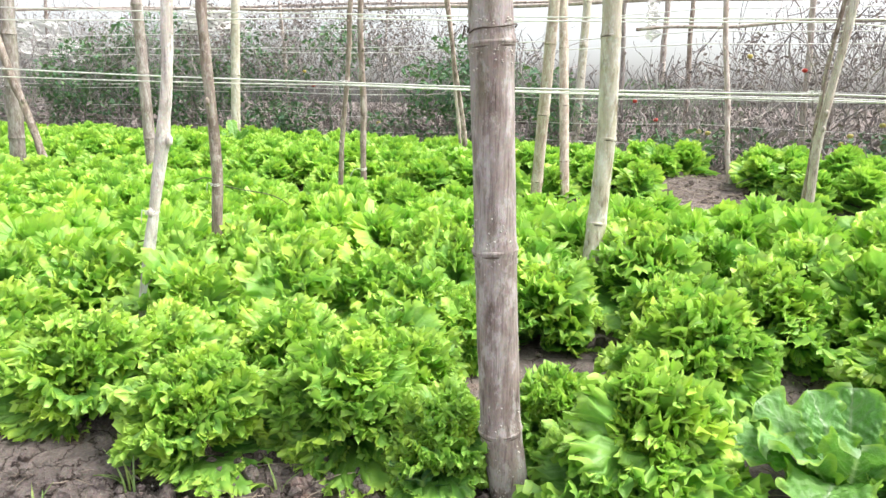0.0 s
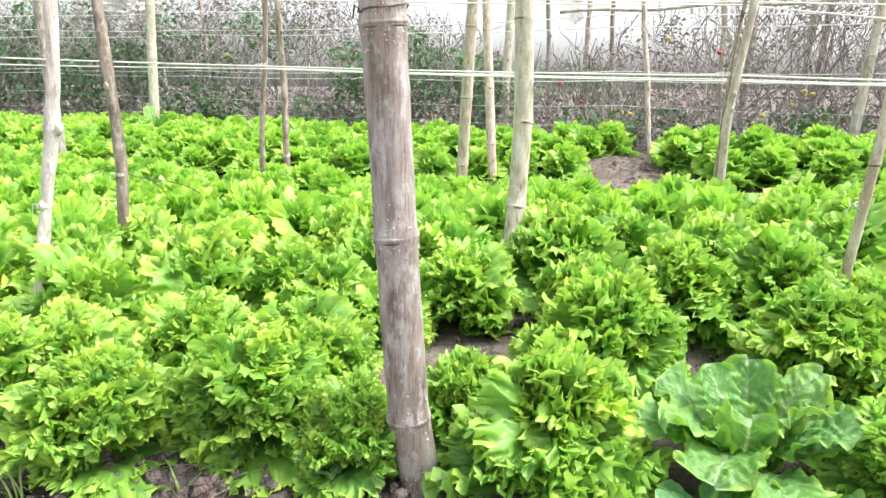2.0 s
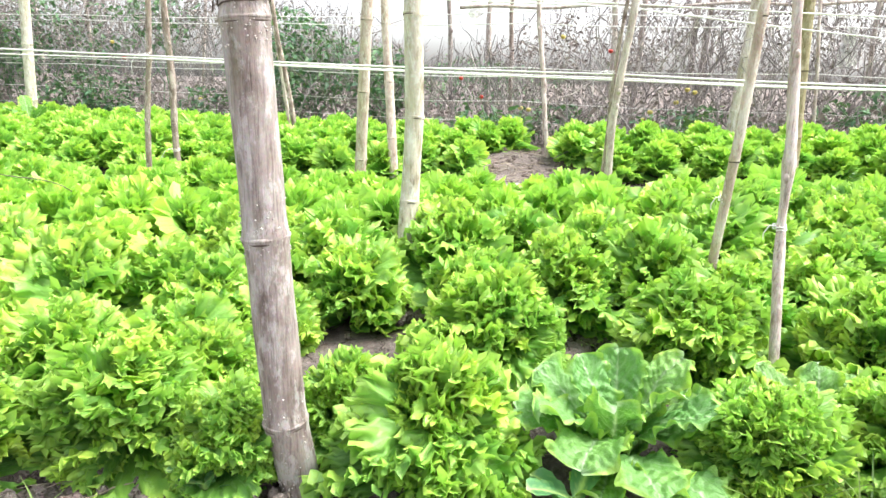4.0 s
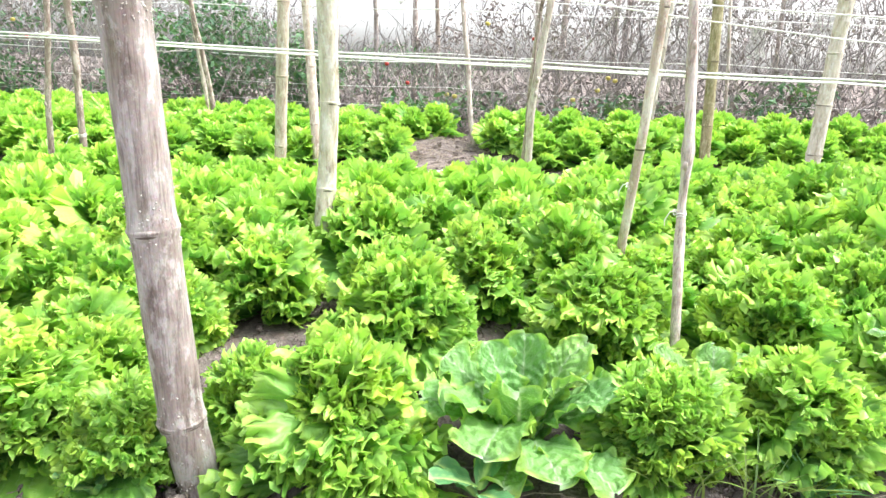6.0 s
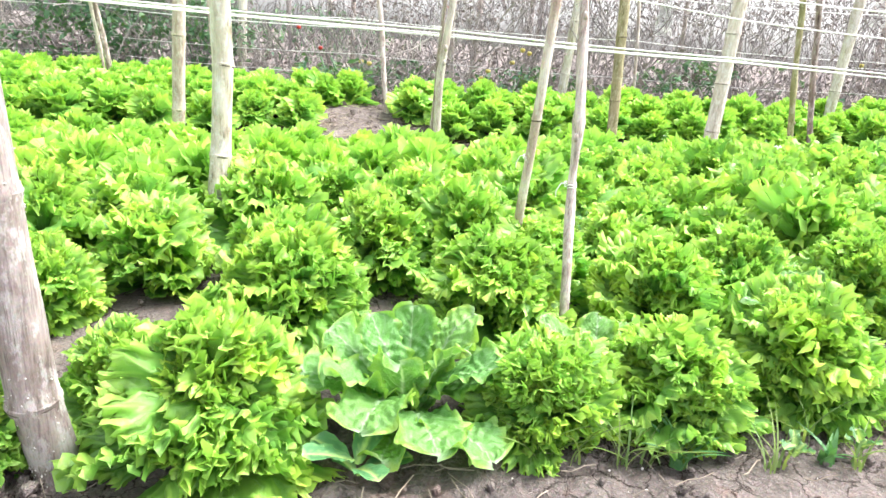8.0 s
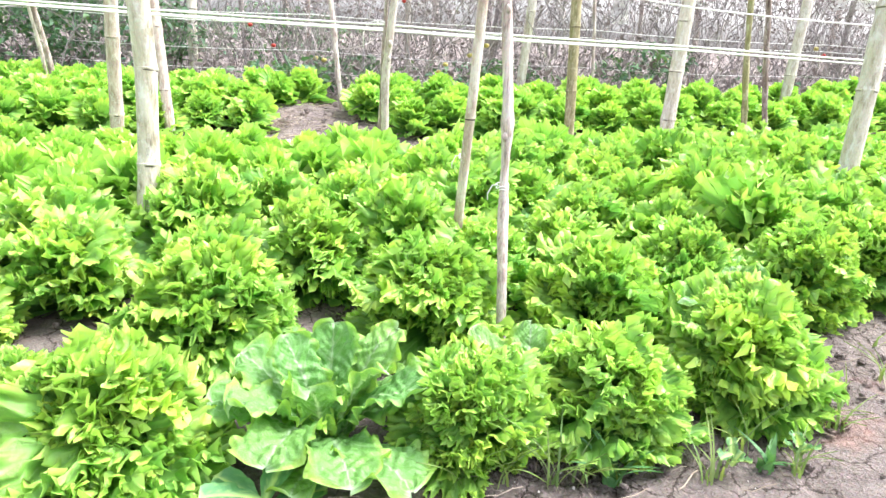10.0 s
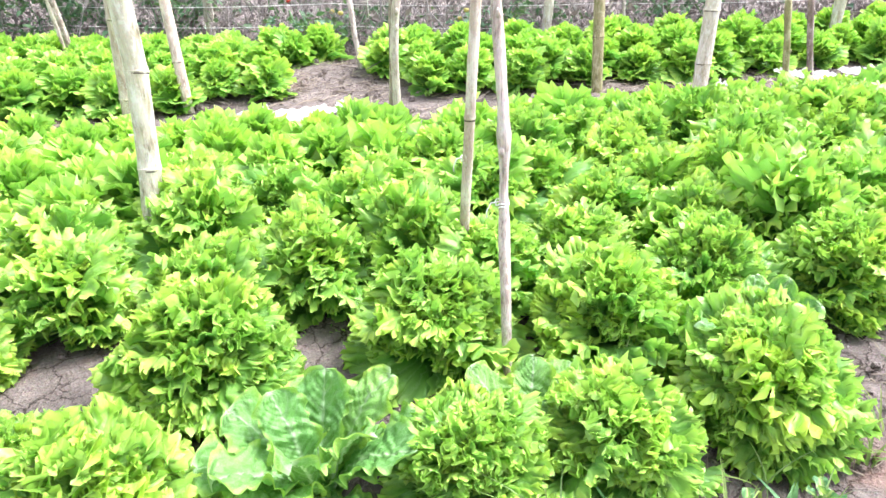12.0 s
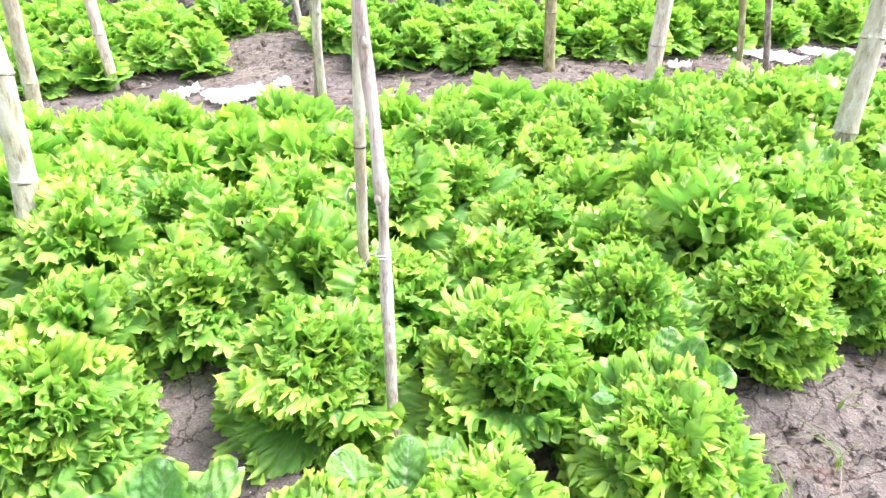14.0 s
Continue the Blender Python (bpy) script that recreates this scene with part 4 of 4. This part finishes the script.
# posts and rails of the trellis
for i, (x, d, h, w) in enumerate(((-5.6, 0.3, 1.9, 6), (-1.9, 0.4, 1.7, 5), (-0.9, 1.0, 1.8, 4), (1.75, 1.2, 1.9, 6), (2.75, 0.2, 1.6, 6), (3.15, 0.8, 1.9, 7), (3.9, 1.3, 2.0, 8), (4.75, 0.5, 1.8, 5), (5.6, 0.9, 1.9, 7), (6.4, 0.2, 1.7, 6), (7.2, 1.1, 2.0, 7), (2.3, 2.2, 2.2, 8), (4.4, 2.4, 2.2, 8), (-3.2, 2.3, 2.2, 8))):
    q = random.Random(i)
    stick(x, vine_y(x) + d, q.uniform(-0.08, 0.1), 0.0, 0.8 * w, BARK_PALE if i % 3 else CANE_GREY, "weathered trellis post among the withered vines", height=h, seed=40 + i)


def rail(p, q, dia, label, mat=BARK_PALE):
    pts = [Vector(p).lerp(Vector(q), i / 24) + Vector((0, 0, 0.012 * math.sin(i * 0.9))) for i in range(25)]
    V, F = tube(pts, [dia / 200 * (1.1 - 0.008 * i) for i in range(25)], 9, seed=dia, wobble=0.2)
    ob = new("trellis_rail")
    part("culm", mesh_from("culm", V, F, mat), ob)
    for i in range(2, 24, 3):
        step = (pts[i + 1] - pts[i - 1]).normalized() * 0.006
        V, F = tube([pts[i] - step, pts[i], pts[i] + step], [dia / 200 * 1.04, dia / 200 * 1.18, dia / 200 * 1.04], 9)
        part("node", mesh_from("node", V, F, mat), ob, "raised ridge round the cane")
    return tagged(ob, label, "rail", "rails of the trellis")


rail((-7.5, vine_y(-7.5) + 0.3, 1.85), (-0.6, vine_y(-0.6) + 0.3, 1.6), 3.4, "grey bamboo rail along the top of the trellis")
rail((-0.9, vine_y(-0.9) + 0.3, 1.61), (6.6, vine_y(6.6) + 0.3, 1.42), 3.4, "grey bamboo rail along the top of the trellis")
rail((1.6, vine_y(1.6) + 0.2, 1.27), (4.7, vine_y(4.7) + 0.2, 1.3), 2.6, "dark bamboo rail tied across the vines")
rail((-6, 10.2, 1.9), (7, 7.6, 1.9), 3.6, "grey rail on the trellis far behind")
rail((-6, 10.0, 2.2), (7, 7.4, 2.15), 3.6, "grey rail on the trellis far behind")


# ---- broad-leaved mustard plants ----
def broad_leaf(seed, L, W, elev, bend, ruffle, mat=MUSTARD):
    """A broad leaf: a pale raised midrib, side veins that part blistered panels, a waved and bluntly toothed edge."""
    g = np.random.default_rng(seed)
    ph = g.uniform(0, 6.28, 10)
    nu, nv = (72, 40) if L > 0.12 else (14, 12)
    u, v = np.meshgrid(np.linspace(0, 1, nu + 1), np.linspace(-1, 1, nv + 1), indexing="ij")
    e, sgn = np.abs(v), np.sign(v)
    half = 0.5 * W * (0.1 * (1 - u) + 1.2 * u ** 0.8 * np.sqrt(np.clip(1 - u ** 4, 0.0, 1)))
    edge = step_up(0.82, 1.0, e)
    # lobes and teeth of the edge, in the plane
    lob = 1 + 0.07 * np.sin(11 * u + ph[0] + sgn) * e ** 3 + edge * (0.13 * np.abs(np.sin(30 * u + ph[1] + 2 * sgn + 0.9 * np.sin(8 * u))) - 0.06) * (L > 0.12)
    x, y = u * L + 0.07 * L * e * e * (u - 0.35), v * half * lob
    rank = u * 7.5 - 1.9 * e ** 1.2 + 0.25 * np.sin(5 * u + ph[2])
    side = np.abs((rank % 1) - 0.5) * 2
    rib = np.exp(-(y / (0.0042 * (1.35 - u))) ** 2)
    vein = np.clip(1 - (1 - side) * 6, 0, 1) * (1 - 0.8 * e) * (u > 0.1)
    wave = ruffle * (0.2 * e ** 2 + 0.8 * e ** 4) * np.sin(18 * u + ph[3] + 1.7 * sgn + 0.8 * np.sin(7 * u + ph[4])) * (u > 0.15)
    fine = 0.6 * ruffle * edge * np.sin(44 * u + ph[5] + 2 * sgn + 1.2 * np.sin(9 * u))
    puff = (L > 0.12) * (1 - edge) * (0.0024 * np.sin(math.pi * (1 - side)) + 0.0042 * np.sin(150 * x + ph[6] + 2 * np.sin(60 * y)) * np.sin(170 * y + ph[7] + 2 * np.sin(70 * x)))
    slow = 0.006 * np.sin(28 * x + ph[8]) * np.sin(36 * y + ph[9]) * (L > 0.12)
    z = wave + fine + puff + slow + 0.2 * e ** 1.5 * half - 0.0025 * rib - 0.002 * vein
    y = y + 0.35 * sgn * edge * ruffle * np.cos(18 * u + ph[3] + 1.7 * sgn)
    t = np.linspace(0, 1.3, 40)
    ang = radians(elev) + radians(bend) * t ** 1.7
    cx = np.concatenate([[0], np.cumsum(np.cos(ang[:-1]) * L * t[1])])
    cz = np.concatenate([[0], np.cumsum(np.sin(ang[:-1]) * L * t[1])])
    w = np.clip(x / L, 0, 1.3)
    an = np.interp(w, t, ang)
    V = np.stack([np.interp(w, t, cx) - np.sin(an) * z, y, np.maximum(0.0, np.interp(w, t, cz) + np.cos(an) * z)], -1).reshape(-1, 3)
    R = (0.2 + 0.12 * np.sin(9 * u + ph[1]) * e + 0.55 * step_up(0.75, 1.0, e)).ravel()
    B = np.clip(rib * 0.9 + 0.6 * vein, 0, 1).ravel()
    F = [(i * (nv + 1) + j, i * (nv + 1) + j + 1, (i + 1) * (nv + 1) + j + 1, (i + 1) * (nv + 1) + j) for i in range(nu) for j in range(nv)]
    return mesh_from("leaf", V, F, mat, rim=R, rib=B)


def mustard(x, y, leaves, label, seed=1, lift=0.0, size=0.8):
    """leaves: turn, elevation, bend, length, width."""
    plant = new("mustard_plant")
    plant.matrix_basis = pose(x, y, float(ground_z(x, y)) + lift)
    for i, (turn, elev, bend, L, W) in enumerate(leaves):
        part("leaf", broad_leaf(seed * 40 + i, L, W, elev, bend, 0.014 if L > 0.12 else 0.007), plant, m=pose(0, 0, 0.01, 0, 0, turn) @ pose(0.012, 0, 0, random.Random(seed + i).uniform(-15, 15), 0, 0) @ Matrix.Scale(size, 4))
    return tagged(plant, label, "mustard plant", "mustard plants among the lettuces")


mustard(0.68, 0.94, ((50, 62, -20, 0.22, 0.16), (90, 54, -30, 0.22, 0.15), (130, 58, -40, 0.22, 0.15), (165, 40, -30, 0.22, 0.16), (195, 58, -55, 0.22, 0.17), (232, 52, -80, 0.25, 0.18), (262, 34, -55, 0.23, 0.17),
                     (285, 18, -26, 0.25, 0.18), (318, 55, -45, 0.24, 0.16), (345, 40, -30, 0.24, 0.17), (15, 60, -35, 0.25, 0.15), (240, 74, -40, 0.2, 0.13), (110, 80, -30, 0.21, 0.12), (300, 76, -50, 0.21, 0.13), (240, 12, -10, 0.2, 0.14)),
        "large broad-leaved mustard plant with pale veins among lettuces", 1, 0.0, 0.84)
mustard(1.5, 0.86, ((60, 72, -30, 0.25, 0.11), (170, 70, -40, 0.25, 0.12), (250, 76, -40, 0.24, 0.11), (330, 74, -40, 0.25, 0.12), (20, 80, -20, 0.26, 0.1)), "light green smooth-leaved mustard plant above a lettuce", 2)
mustard(1.02, 0.86, ((20, 56, -40, 0.22, 0.12), (110, 64, -30, 0.21, 0.12), (60, 70, -40, 0.2, 0.11)), "bluish green mustard leaves between lettuces", 3)
mustard(-1.04, 1.42, ((10, 60, -40, 0.24, 0.15), (300, 58, -50, 0.25, 0.15), (240, 50, -40, 0.25, 0.16), (120, 70, -20, 0.24, 0.14)), "bluish green broad-leaved mustard plant in the bed", 4)
mustard(3.1, 2.0, ((20, 50, -40, 0.26, 0.16), (110, 60, -30, 0.26, 0.16), (190, 50, -45, 0.27, 0.16), (260, 48, -40, 0.27, 0.17), (320, 60, -30, 0.26, 0.15)), "bluish green broad-leaved mustard plant in the bed", 5, 0.03)
mustard(1.47, 2.66, ((200, 40, -40, 0.24, 0.16), (260, 50, -50, 0.24, 0.16), (320, 46, -40, 0.24, 0.16), (20, 50, -30, 0.22, 0.14)), "dark bluish green broad-leaved weed at a stake's foot", 6, 0.03)
mustard(-2.0, 6.2, ((200, 60, -40, 0.3, 0.16), (260, 50, -50, 0.34, 0.18), (320, 56, -40, 0.34, 0.16), (20, 70, -30, 0.3, 0.14), (120, 75, -30, 0.36, 0.16)), "bluish green broad-leaved weed below the vines", 7, 0.1)
mustard(1.9, 5.75, ((200, 60, -40, 0.22, 0.14), (280, 50, -50, 0.24, 0.14), (340, 56, -40, 0.22, 0.14)), "bluish green broad-leaved weed below the vines", 8, 0.08)
mustard(3.6, 5.35, ((200, 60, -40, 0.22, 0.14), (280, 50, -50, 0.24, 0.14), (340, 56, -40, 0.22, 0.14)), "bluish green broad-leaved weed below the vines", 9, 0.08)


# ---- small growth on the soil ----
def seedling(x, y, size, seed):
    plant = new("weed_seedling")
    plant.matrix_basis = pose(x, y, float(ground_z(x, y)) + 0.004)
    r_ = random.Random(seed)
    for i in range(5):
        part("leaf", broad_leaf(seed * 9 + i, size * r_.uniform(0.8, 1.2), size * 0.75, r_.uniform(15, 60), -25, 0.002, WEED), plant, m=pose(0, 0, 0.01 + 0.006 * i, 0, 0, 137 * i))
    return tagged(plant, "small blue-green weed seedling on cracked soil", "weed", "weeds on the soil")


for i, (x, y, q) in enumerate(((0.0, 0.98, 0.04), (-0.03, 1.0, 0.03), (0.55, 0.8, 0.075), (1.24, 0.6, 0.03), (-0.78, 0.99, 0.03), (1.36, 0.57, 0.035))):
    seedling(x, y, q, 50 + i)


def grass_tuft(x, y, blades, tall, seed, label, mat=GRASS, wide=0.0026):
    tuft = new("grass_tuft")
    tuft.matrix_basis = pose(x, y, float(ground_z(x, y)))
    r_ = random.Random(seed)
    for i in range(blades):
        h, a, bow = tall * r_.uniform(0.5, 1.1), r_.uniform(0, 6.28), r_.uniform(0.25, 1.1)
        V, F = [], []
        for k in range(8):
            t = k / 7
            d = h * bow * t ** 1.8
            c = Vector((0.008 * math.cos(i) + d * math.cos(a), 0.008 * math.sin(i) + d * math.sin(a), h * t * (1 - 0.25 * bow * t)))
            w = wide * (1 - t) ** 0.6 * r_.uniform(0.9, 1.1)
            sx, sy = -math.sin(a) * w, math.cos(a) * w
            V += [c + Vector((sx, sy, 0.0008)), c - Vector((0, 0, 0.0006)), c - Vector((sx, sy, -0.0008))]
        for k in range(7):
            F += [(3 * k, 3 * k + 1, 3 * k + 4, 3 * k + 3), (3 * k + 1, 3 * k + 2, 3 * k + 5, 3 * k + 4)]
        part("blade", mesh_from("blade", V, F, mat, rim=[0.5] * len(V)), tuft)
    return tagged(tuft, label, "grass", "grass tufts on the soil")


for i, (x, y, n, h) in enumerate(((-0.8, 1.02, 10, 0.1), (-0.52, 1.0, 6, 0.1), (-0.62, 0.93, 9, 0.06), (0.89, 0.72, 9, 0.2), (0.84, 0.74, 8, 0.16), (1.06, 0.66, 12, 0.07), (1.22, 0.6, 10, 0.09),
                                  (1.34, 0.55, 10, 0.1), (1.0, 0.68, 14, 0.13), (1.3, 0.62, 9, 0.15), (1.75, 0.66, 10, 0.13), (1.52, 0.6, 12, 0.12), (1.6, 0.64, 8, 0.1), (1.88, 0.75, 7, 0.07), (1.94, 0.84, 6, 0.08), (1.14, 0.88, 5, 0.2), (1.27, 0.93, 3, 0.24), (2.05, 0.7, 6, 0.07))):
    grass_tuft(x, y, max(3, n // 2), 0.8 * h, 600 + i, "tuft of thin green and straw-coloured grass blades")


for i, (x, y, n, h) in enumerate(((1.05, 0.66, 16, 0.09), (1.3, 0.58, 9, 0.06), (0.0, 1.0, 10, 0.06))):
    grass_tuft(x, y, n, h, 700 + i, "low tuft of blue-green pointed weed leaves on cracked soil", WEED, 0.0065)
for i, (x, y, n, h) in enumerate(((1.19, 0.6, 6, 0.12), (1.49, 0.61, 7, 0.11), (0.96, 0.69, 9, 0.15), (1.35, 0.56, 5, 0.1), (-0.5, 0.99, 4, 0.09), (-0.25, 1.0, 4, 0.08))):
    grass_tuft(x, y, n, h, 720 + i, "thin tuft of green and straw-coloured grass on cracked soil", GRASS, 0.0022)


def litter(seed, spots, length, mat, name, label, width=0.0022):
    """Loose straws lying on the soil."""
    r_ = random.Random(seed)
    VV, FF = [], []
    for x, y in spots:
        a, L = r_.uniform(0, 6.28), length * r_.uniform(0.3, 1.2)
        pts = []
        for k in range(4):
            t = k / 3 - 0.5
            px, py = x + L * t * math.cos(a) + 0.02 * L * math.sin(9 * t + a), y + L * t * math.sin(a)
            pts.append((px, py, float(ground_z(px, py)) + 0.006 + r_.uniform(0, 0.012) + 0.02 * L * math.sin(5 * t + a)))
        V, F = tube(pts, [width * r_.uniform(0.5, 1.3)] * 4, 4, cap=False)
        k = len(VV)
        VV += V
        FF += [tuple(q + k for q in f) for f in F]
    return tagged(new(name, mesh_from(name, VV, FF, mat)), label, "straw", kind="stuff")


r_ = random.Random(9)
path_spots = []
while len(path_spots) < 4200:
    x = r_.uniform(-1.5, 7.5)
    y = r_.uniform(float(near_back(x)) - 0.15, float(far_front(x)) + 0.25)
    if noise.noise(Vector((x * 2, y * 3, 0))) > -0.15 or 2.2 < x < 3.3:
        path_spots.append((x, y))
path_spots += [(r_.uniform(1.25, 2.0), r_.uniform(4.1, 4.95)) for _ in range(160)]
crumpled(8, [(x, y, float(ground_z(x, y)) + 0.012) for x, y in path_spots[::2] if r_.random() < 0.9], 0.034, DRY_LEAF, "leaf_litter", "small dead grey-brown leaves lying on the path", "dead leaves", curl=1.0)
litter(1, path_spots, 0.13, STRAW, "straw_litter", "old grey straw and dry stalks strewn on the path", 0.002)
litter(2, [(r_.uniform(-0.95, 2.2), r_.uniform(0.52, 1.1)) for _ in range(420)], 0.07, STRAW, "straw_litter", "thin dry straws strewn on cracked soil", 0.0011)


def sheet(x, y, z, sx, sy, seed, label, upright=False, amp=0.03):
    """A crumpled plastic sheet."""
    n = 22
    V = []
    for i in range(n + 1):
        for j in range(n + 1):
            u, v = i / n - 0.5, j / n - 0.5
            q = Vector((u * 3 + seed, v * 3, 0))
            h = abs(noise.noise(q)) + 0.6 * abs(noise.noise(q * 2.3)) + 0.35 * abs(noise.noise(q * 5))
            ex = 1 + 0.35 * noise.noise(Vector((u * 4, v * 4, seed)))
            if upright:
                V.append((sx * u * ex * (1 - 0.5 * v), amp * h * 2, sy * v * ex))
            else:
                V.append((sx * u * ex, sy * v * ex, amp * h + 0.004))
    F = [(i * (n + 1) + j, (i + 1) * (n + 1) + j, (i + 1) * (n + 1) + j + 1, i * (n + 1) + j + 1) for i in range(n) for j in range(n)]
    ob = new("plastic_sheet", mesh_from("plastic_sheet", V, F, SHEET, smooth=False))
    ob.matrix_basis = pose(x, y, z, 0, 0, 25 * seed)
    return tagged(ob, label, "plastic sheet", "plastic scraps")


for i, (x, y, a, b) in enumerate(((1.38, 3.78, 0.34, 0.22), (1.12, 4.0, 0.2, 0.12), (1.62, 3.88, 0.14, 0.1), (4.3, 2.92, 0.36, 0.2), (4.66, 2.76, 0.36, 0.2), (4.99, 2.7, 0.14, 0.1), (3.71, 3.05, 0.12, 0.07), (1.3, 3.68, 0.16, 0.08))):
    sheet(x, y, float(ground_z(x, y)) + 0.004, a, b, i + 1, "crumpled torn white plastic sheet lying on the path", amp=0.05)
for i, (x, d, z, a, b) in enumerate(((4.39, 0.25, 0.96, 0.12, 0.3), (5.0, 0.4, 1.12, 0.3, 0.24), (-5.6, 0.3, 1.4, 0.9, 0.5), (-2.9, 0.4, 1.6, 0.7, 0.3), (1.73, 0.5, 1.42, 0.22, 0.4), (6.4, 0.2, 1.2, 0.7, 0.34))):
    sheet(x, vine_y(x) + d, z, a, b, i + 20, "torn white plastic sheet hanging on the trellis", upright=True, amp=0.06)


# ---- ties and crumbs on the poles ----
def tie(x, y, z, radius, label, loops=2, tail=0.018, tilt=6, mat=TWINE):
    pts = []
    for i in range(loops * 16 + 1):
        a = 2 * math.pi * i / 16
        pts.append((radius * math.cos(a), radius * math.sin(a), 0.006 * i / 16 + 0.002 * math.sin(3 * a)))
    pts += [(radius + tail * 0.4, -0.01, 0.012), (radius + tail * 0.7, -0.02, -tail * 0.3), (radius + tail * 0.8, -0.02, -tail)]
    V, F = tube(pts, [0.0013] * len(pts), 5)
    ob = new("string_tie", mesh_from("string_tie", V, F, mat))
    ob.matrix_basis = pose(x, y, z, tilt, tilt, 200)
    return tagged(ob, label, "string", "string ties on the poles")


tie(1.129, 1.152, 0.36, 0.0125, "white string tied round a thin stake")
tie(1.19, 1.425, 0.37, 0.0135, "white string tied round a leaning cane")
tie(-0.713, 1.62, 0.35, 0.0175, "white string tied round a stake")
tie(-0.727, 2.12, 0.36, 0.0195, "pale string tied round a stake")
tie(0.097, 0.99, 0.737, 0.036, "thin rusty wire round the bamboo joint", 1, 0.004, 6, SCAR)
tie(-0.516, 3.47, 0.725, 0.016, "white twine knotted round a stake", 3, 0.08)
tie(1.46, 2.66, 0.685, 0.022, "white twine knotted round a stake", 3, 0.08)


def crumbs(seed, pole, line, node, count, radius, label):
    """Dried mud crumbs stuck to the cane."""
    r_ = random.Random(seed)
    VV, FF = [], []
    base = ((1, 0, 0), (-0.5, 0.87, 0), (-0.5, -0.87, 0), (0, 0, 1.1), (0, 0, -1.0))
    fs = ((0, 1, 3), (1, 2, 3), (2, 0, 3), (1, 0, 4), (2, 1, 4), (0, 2, 4))
    for _ in range(count):
        a = r_.uniform(0, 6.28)
        h = node + r_.gauss(0, 0.014) if r_.random() < 0.7 else node + r_.uniform(-0.05, 0.06)
        s = r_.uniform(0.0008, 0.0024)
        c = Vector(line(h)) + Vector((radius * math.cos(a), radius * math.sin(a), 0))
        m = Euler((a, 2 * a, 3 * a)).to_matrix() * s
        k = len(VV)
        VV += [c + m @ Vector(v) for v in base]
        FF += [tuple(q + k for q in f) for f in fs]
    ob = part("dried_mud", mesh_from("dried_mud", VV, FF, CLOD), pole, label)
    return tagged(ob, kind="stuff")


for i, (n, c) in enumerate(((0.127, 90), (0.43, 150), (0.737, 260), (0.02, 110))):
    crumbs(i, main_pole, main_line, n, c, 0.0345 * (1 - 0.05 * n), "pale dried mud crumbs stuck on the cane")


def clods(seed, count, spots, big, label):
    """Loose soil crumbs and clods."""
    r_ = random.Random(seed)
    VV, FF = [], []
    for _ in range(count):
        x, y = spots(r_)
        s = big * r_.random() ** 2.2 + 0.0025
        c = Vector((x, y, float(ground_z(x, y)) + 0.45 * s + 0.002))
        m = Euler((r_.uniform(0, 6), r_.uniform(0, 6), r_.uniform(0, 6))).to_matrix()
        k = len(VV)
        pts = []
        for i in range(4):
            a = math.pi * (i + 0.5) / 4
            for j in range(6):
                b = 2 * math.pi * j / 6
                pts.append(c + m @ (Vector((math.sin(a) * math.cos(b), math.sin(a) * math.sin(b), 0.75 * math.cos(a))) * s * r_.uniform(0.75, 1.2)))
        VV += pts
        for i in range(3):
            for j in range(6):
                FF.append((k + i * 6 + j, k + (i + 1) * 6 + j, k + (i + 1) * 6 + (j + 1) % 6, k + i * 6 + (j + 1) % 6))
        FF.append(tuple(k + 5 - j for j in range(6)))
        FF.append(tuple(k + 18 + j for j in range(6)))
    return tagged(new("soil_clods", mesh_from("soil_clods", VV, FF, SOIL, smooth=False)), label, "clods", kind="stuff")


clods(1, 420, lambda r: (r.uniform(-1.1, 0.15), r.gauss(1.0, 0.09)), 0.018, "loose dry clods of soil along the bed's edge")
clods(2, 260, lambda r: (r.uniform(0.2, 2.3), r.gauss(0.66, 0.1)), 0.009, "small loose crumbs of soil along the bed's edge")
clods(3, 1100, lambda r: (r.uniform(-0.5, 6.0), r.uniform(1.6, 4.9)), 0.024, "loose dry clods of soil on the path")


# white grit lying on the soil
def grit(seed, count, spots, label):
    r_ = random.Random(seed)
    VV, FF = [], []
    for _ in range(count):
        x, y = spots(r_)
        w = r_.uniform(0.0012, 0.0032)
        c = Vector((x, y, float(ground_z(x, y)) + 0.004))
        m = Euler((r_.uniform(0, 6), r_.uniform(0, 6), r_.uniform(0, 6))).to_matrix() * w
        k = len(VV)
        VV += [c + m @ Vector(v) for v in ((1.3, 0, 0), (-1, 0.3, 0), (0, 1, 0.2), (0, -1, 0), (0, 0.1, 0.9), (0.2, 0, -0.8))]
        FF += [tuple(q + k for q in f) for f in ((0, 2, 4), (2, 1, 4), (1, 3, 4), (3, 0, 4), (2, 0, 5), (1, 2, 5), (3, 1, 5), (0, 3, 5))]
    return tagged(new("white_grit", mesh_from("white_grit", VV, FF, CLOD, smooth=False)), label, "grit", kind="stuff")


grit(1, 160, lambda r: (r.uniform(-0.9, 2.3), r.uniform(0.5, 1.1)), "tiny white specks of grit on the cracked soil")


# a springy wire tied to the brown stake, and a white rag at a stake's foot
def wire(points, dia, mat, label):
    pts = [Vector(p) for p in points]
    V, F = tube(pts, [dia / 2] * len(pts), 5)
    return tagged(new("wire", mesh_from("wire", V, F, mat)), label, "wire")


wire([(-0.725 + 0.022 * math.cos(0.4 * k) + 0.02 * (k - 5), 2.1 + 0.004 * k, 0.375 + 0.012 * math.sin(0.55 * k) - 0.0009 * max(0, k - 5) ** 2) for k in range(16)], 0.003, SCAR, "thin dark springy wire tied to a brown stake")
tie(-0.48, 3.85, 0.24, 0.02, "white rag strip knotted round a stake's foot", 3, 0.09)
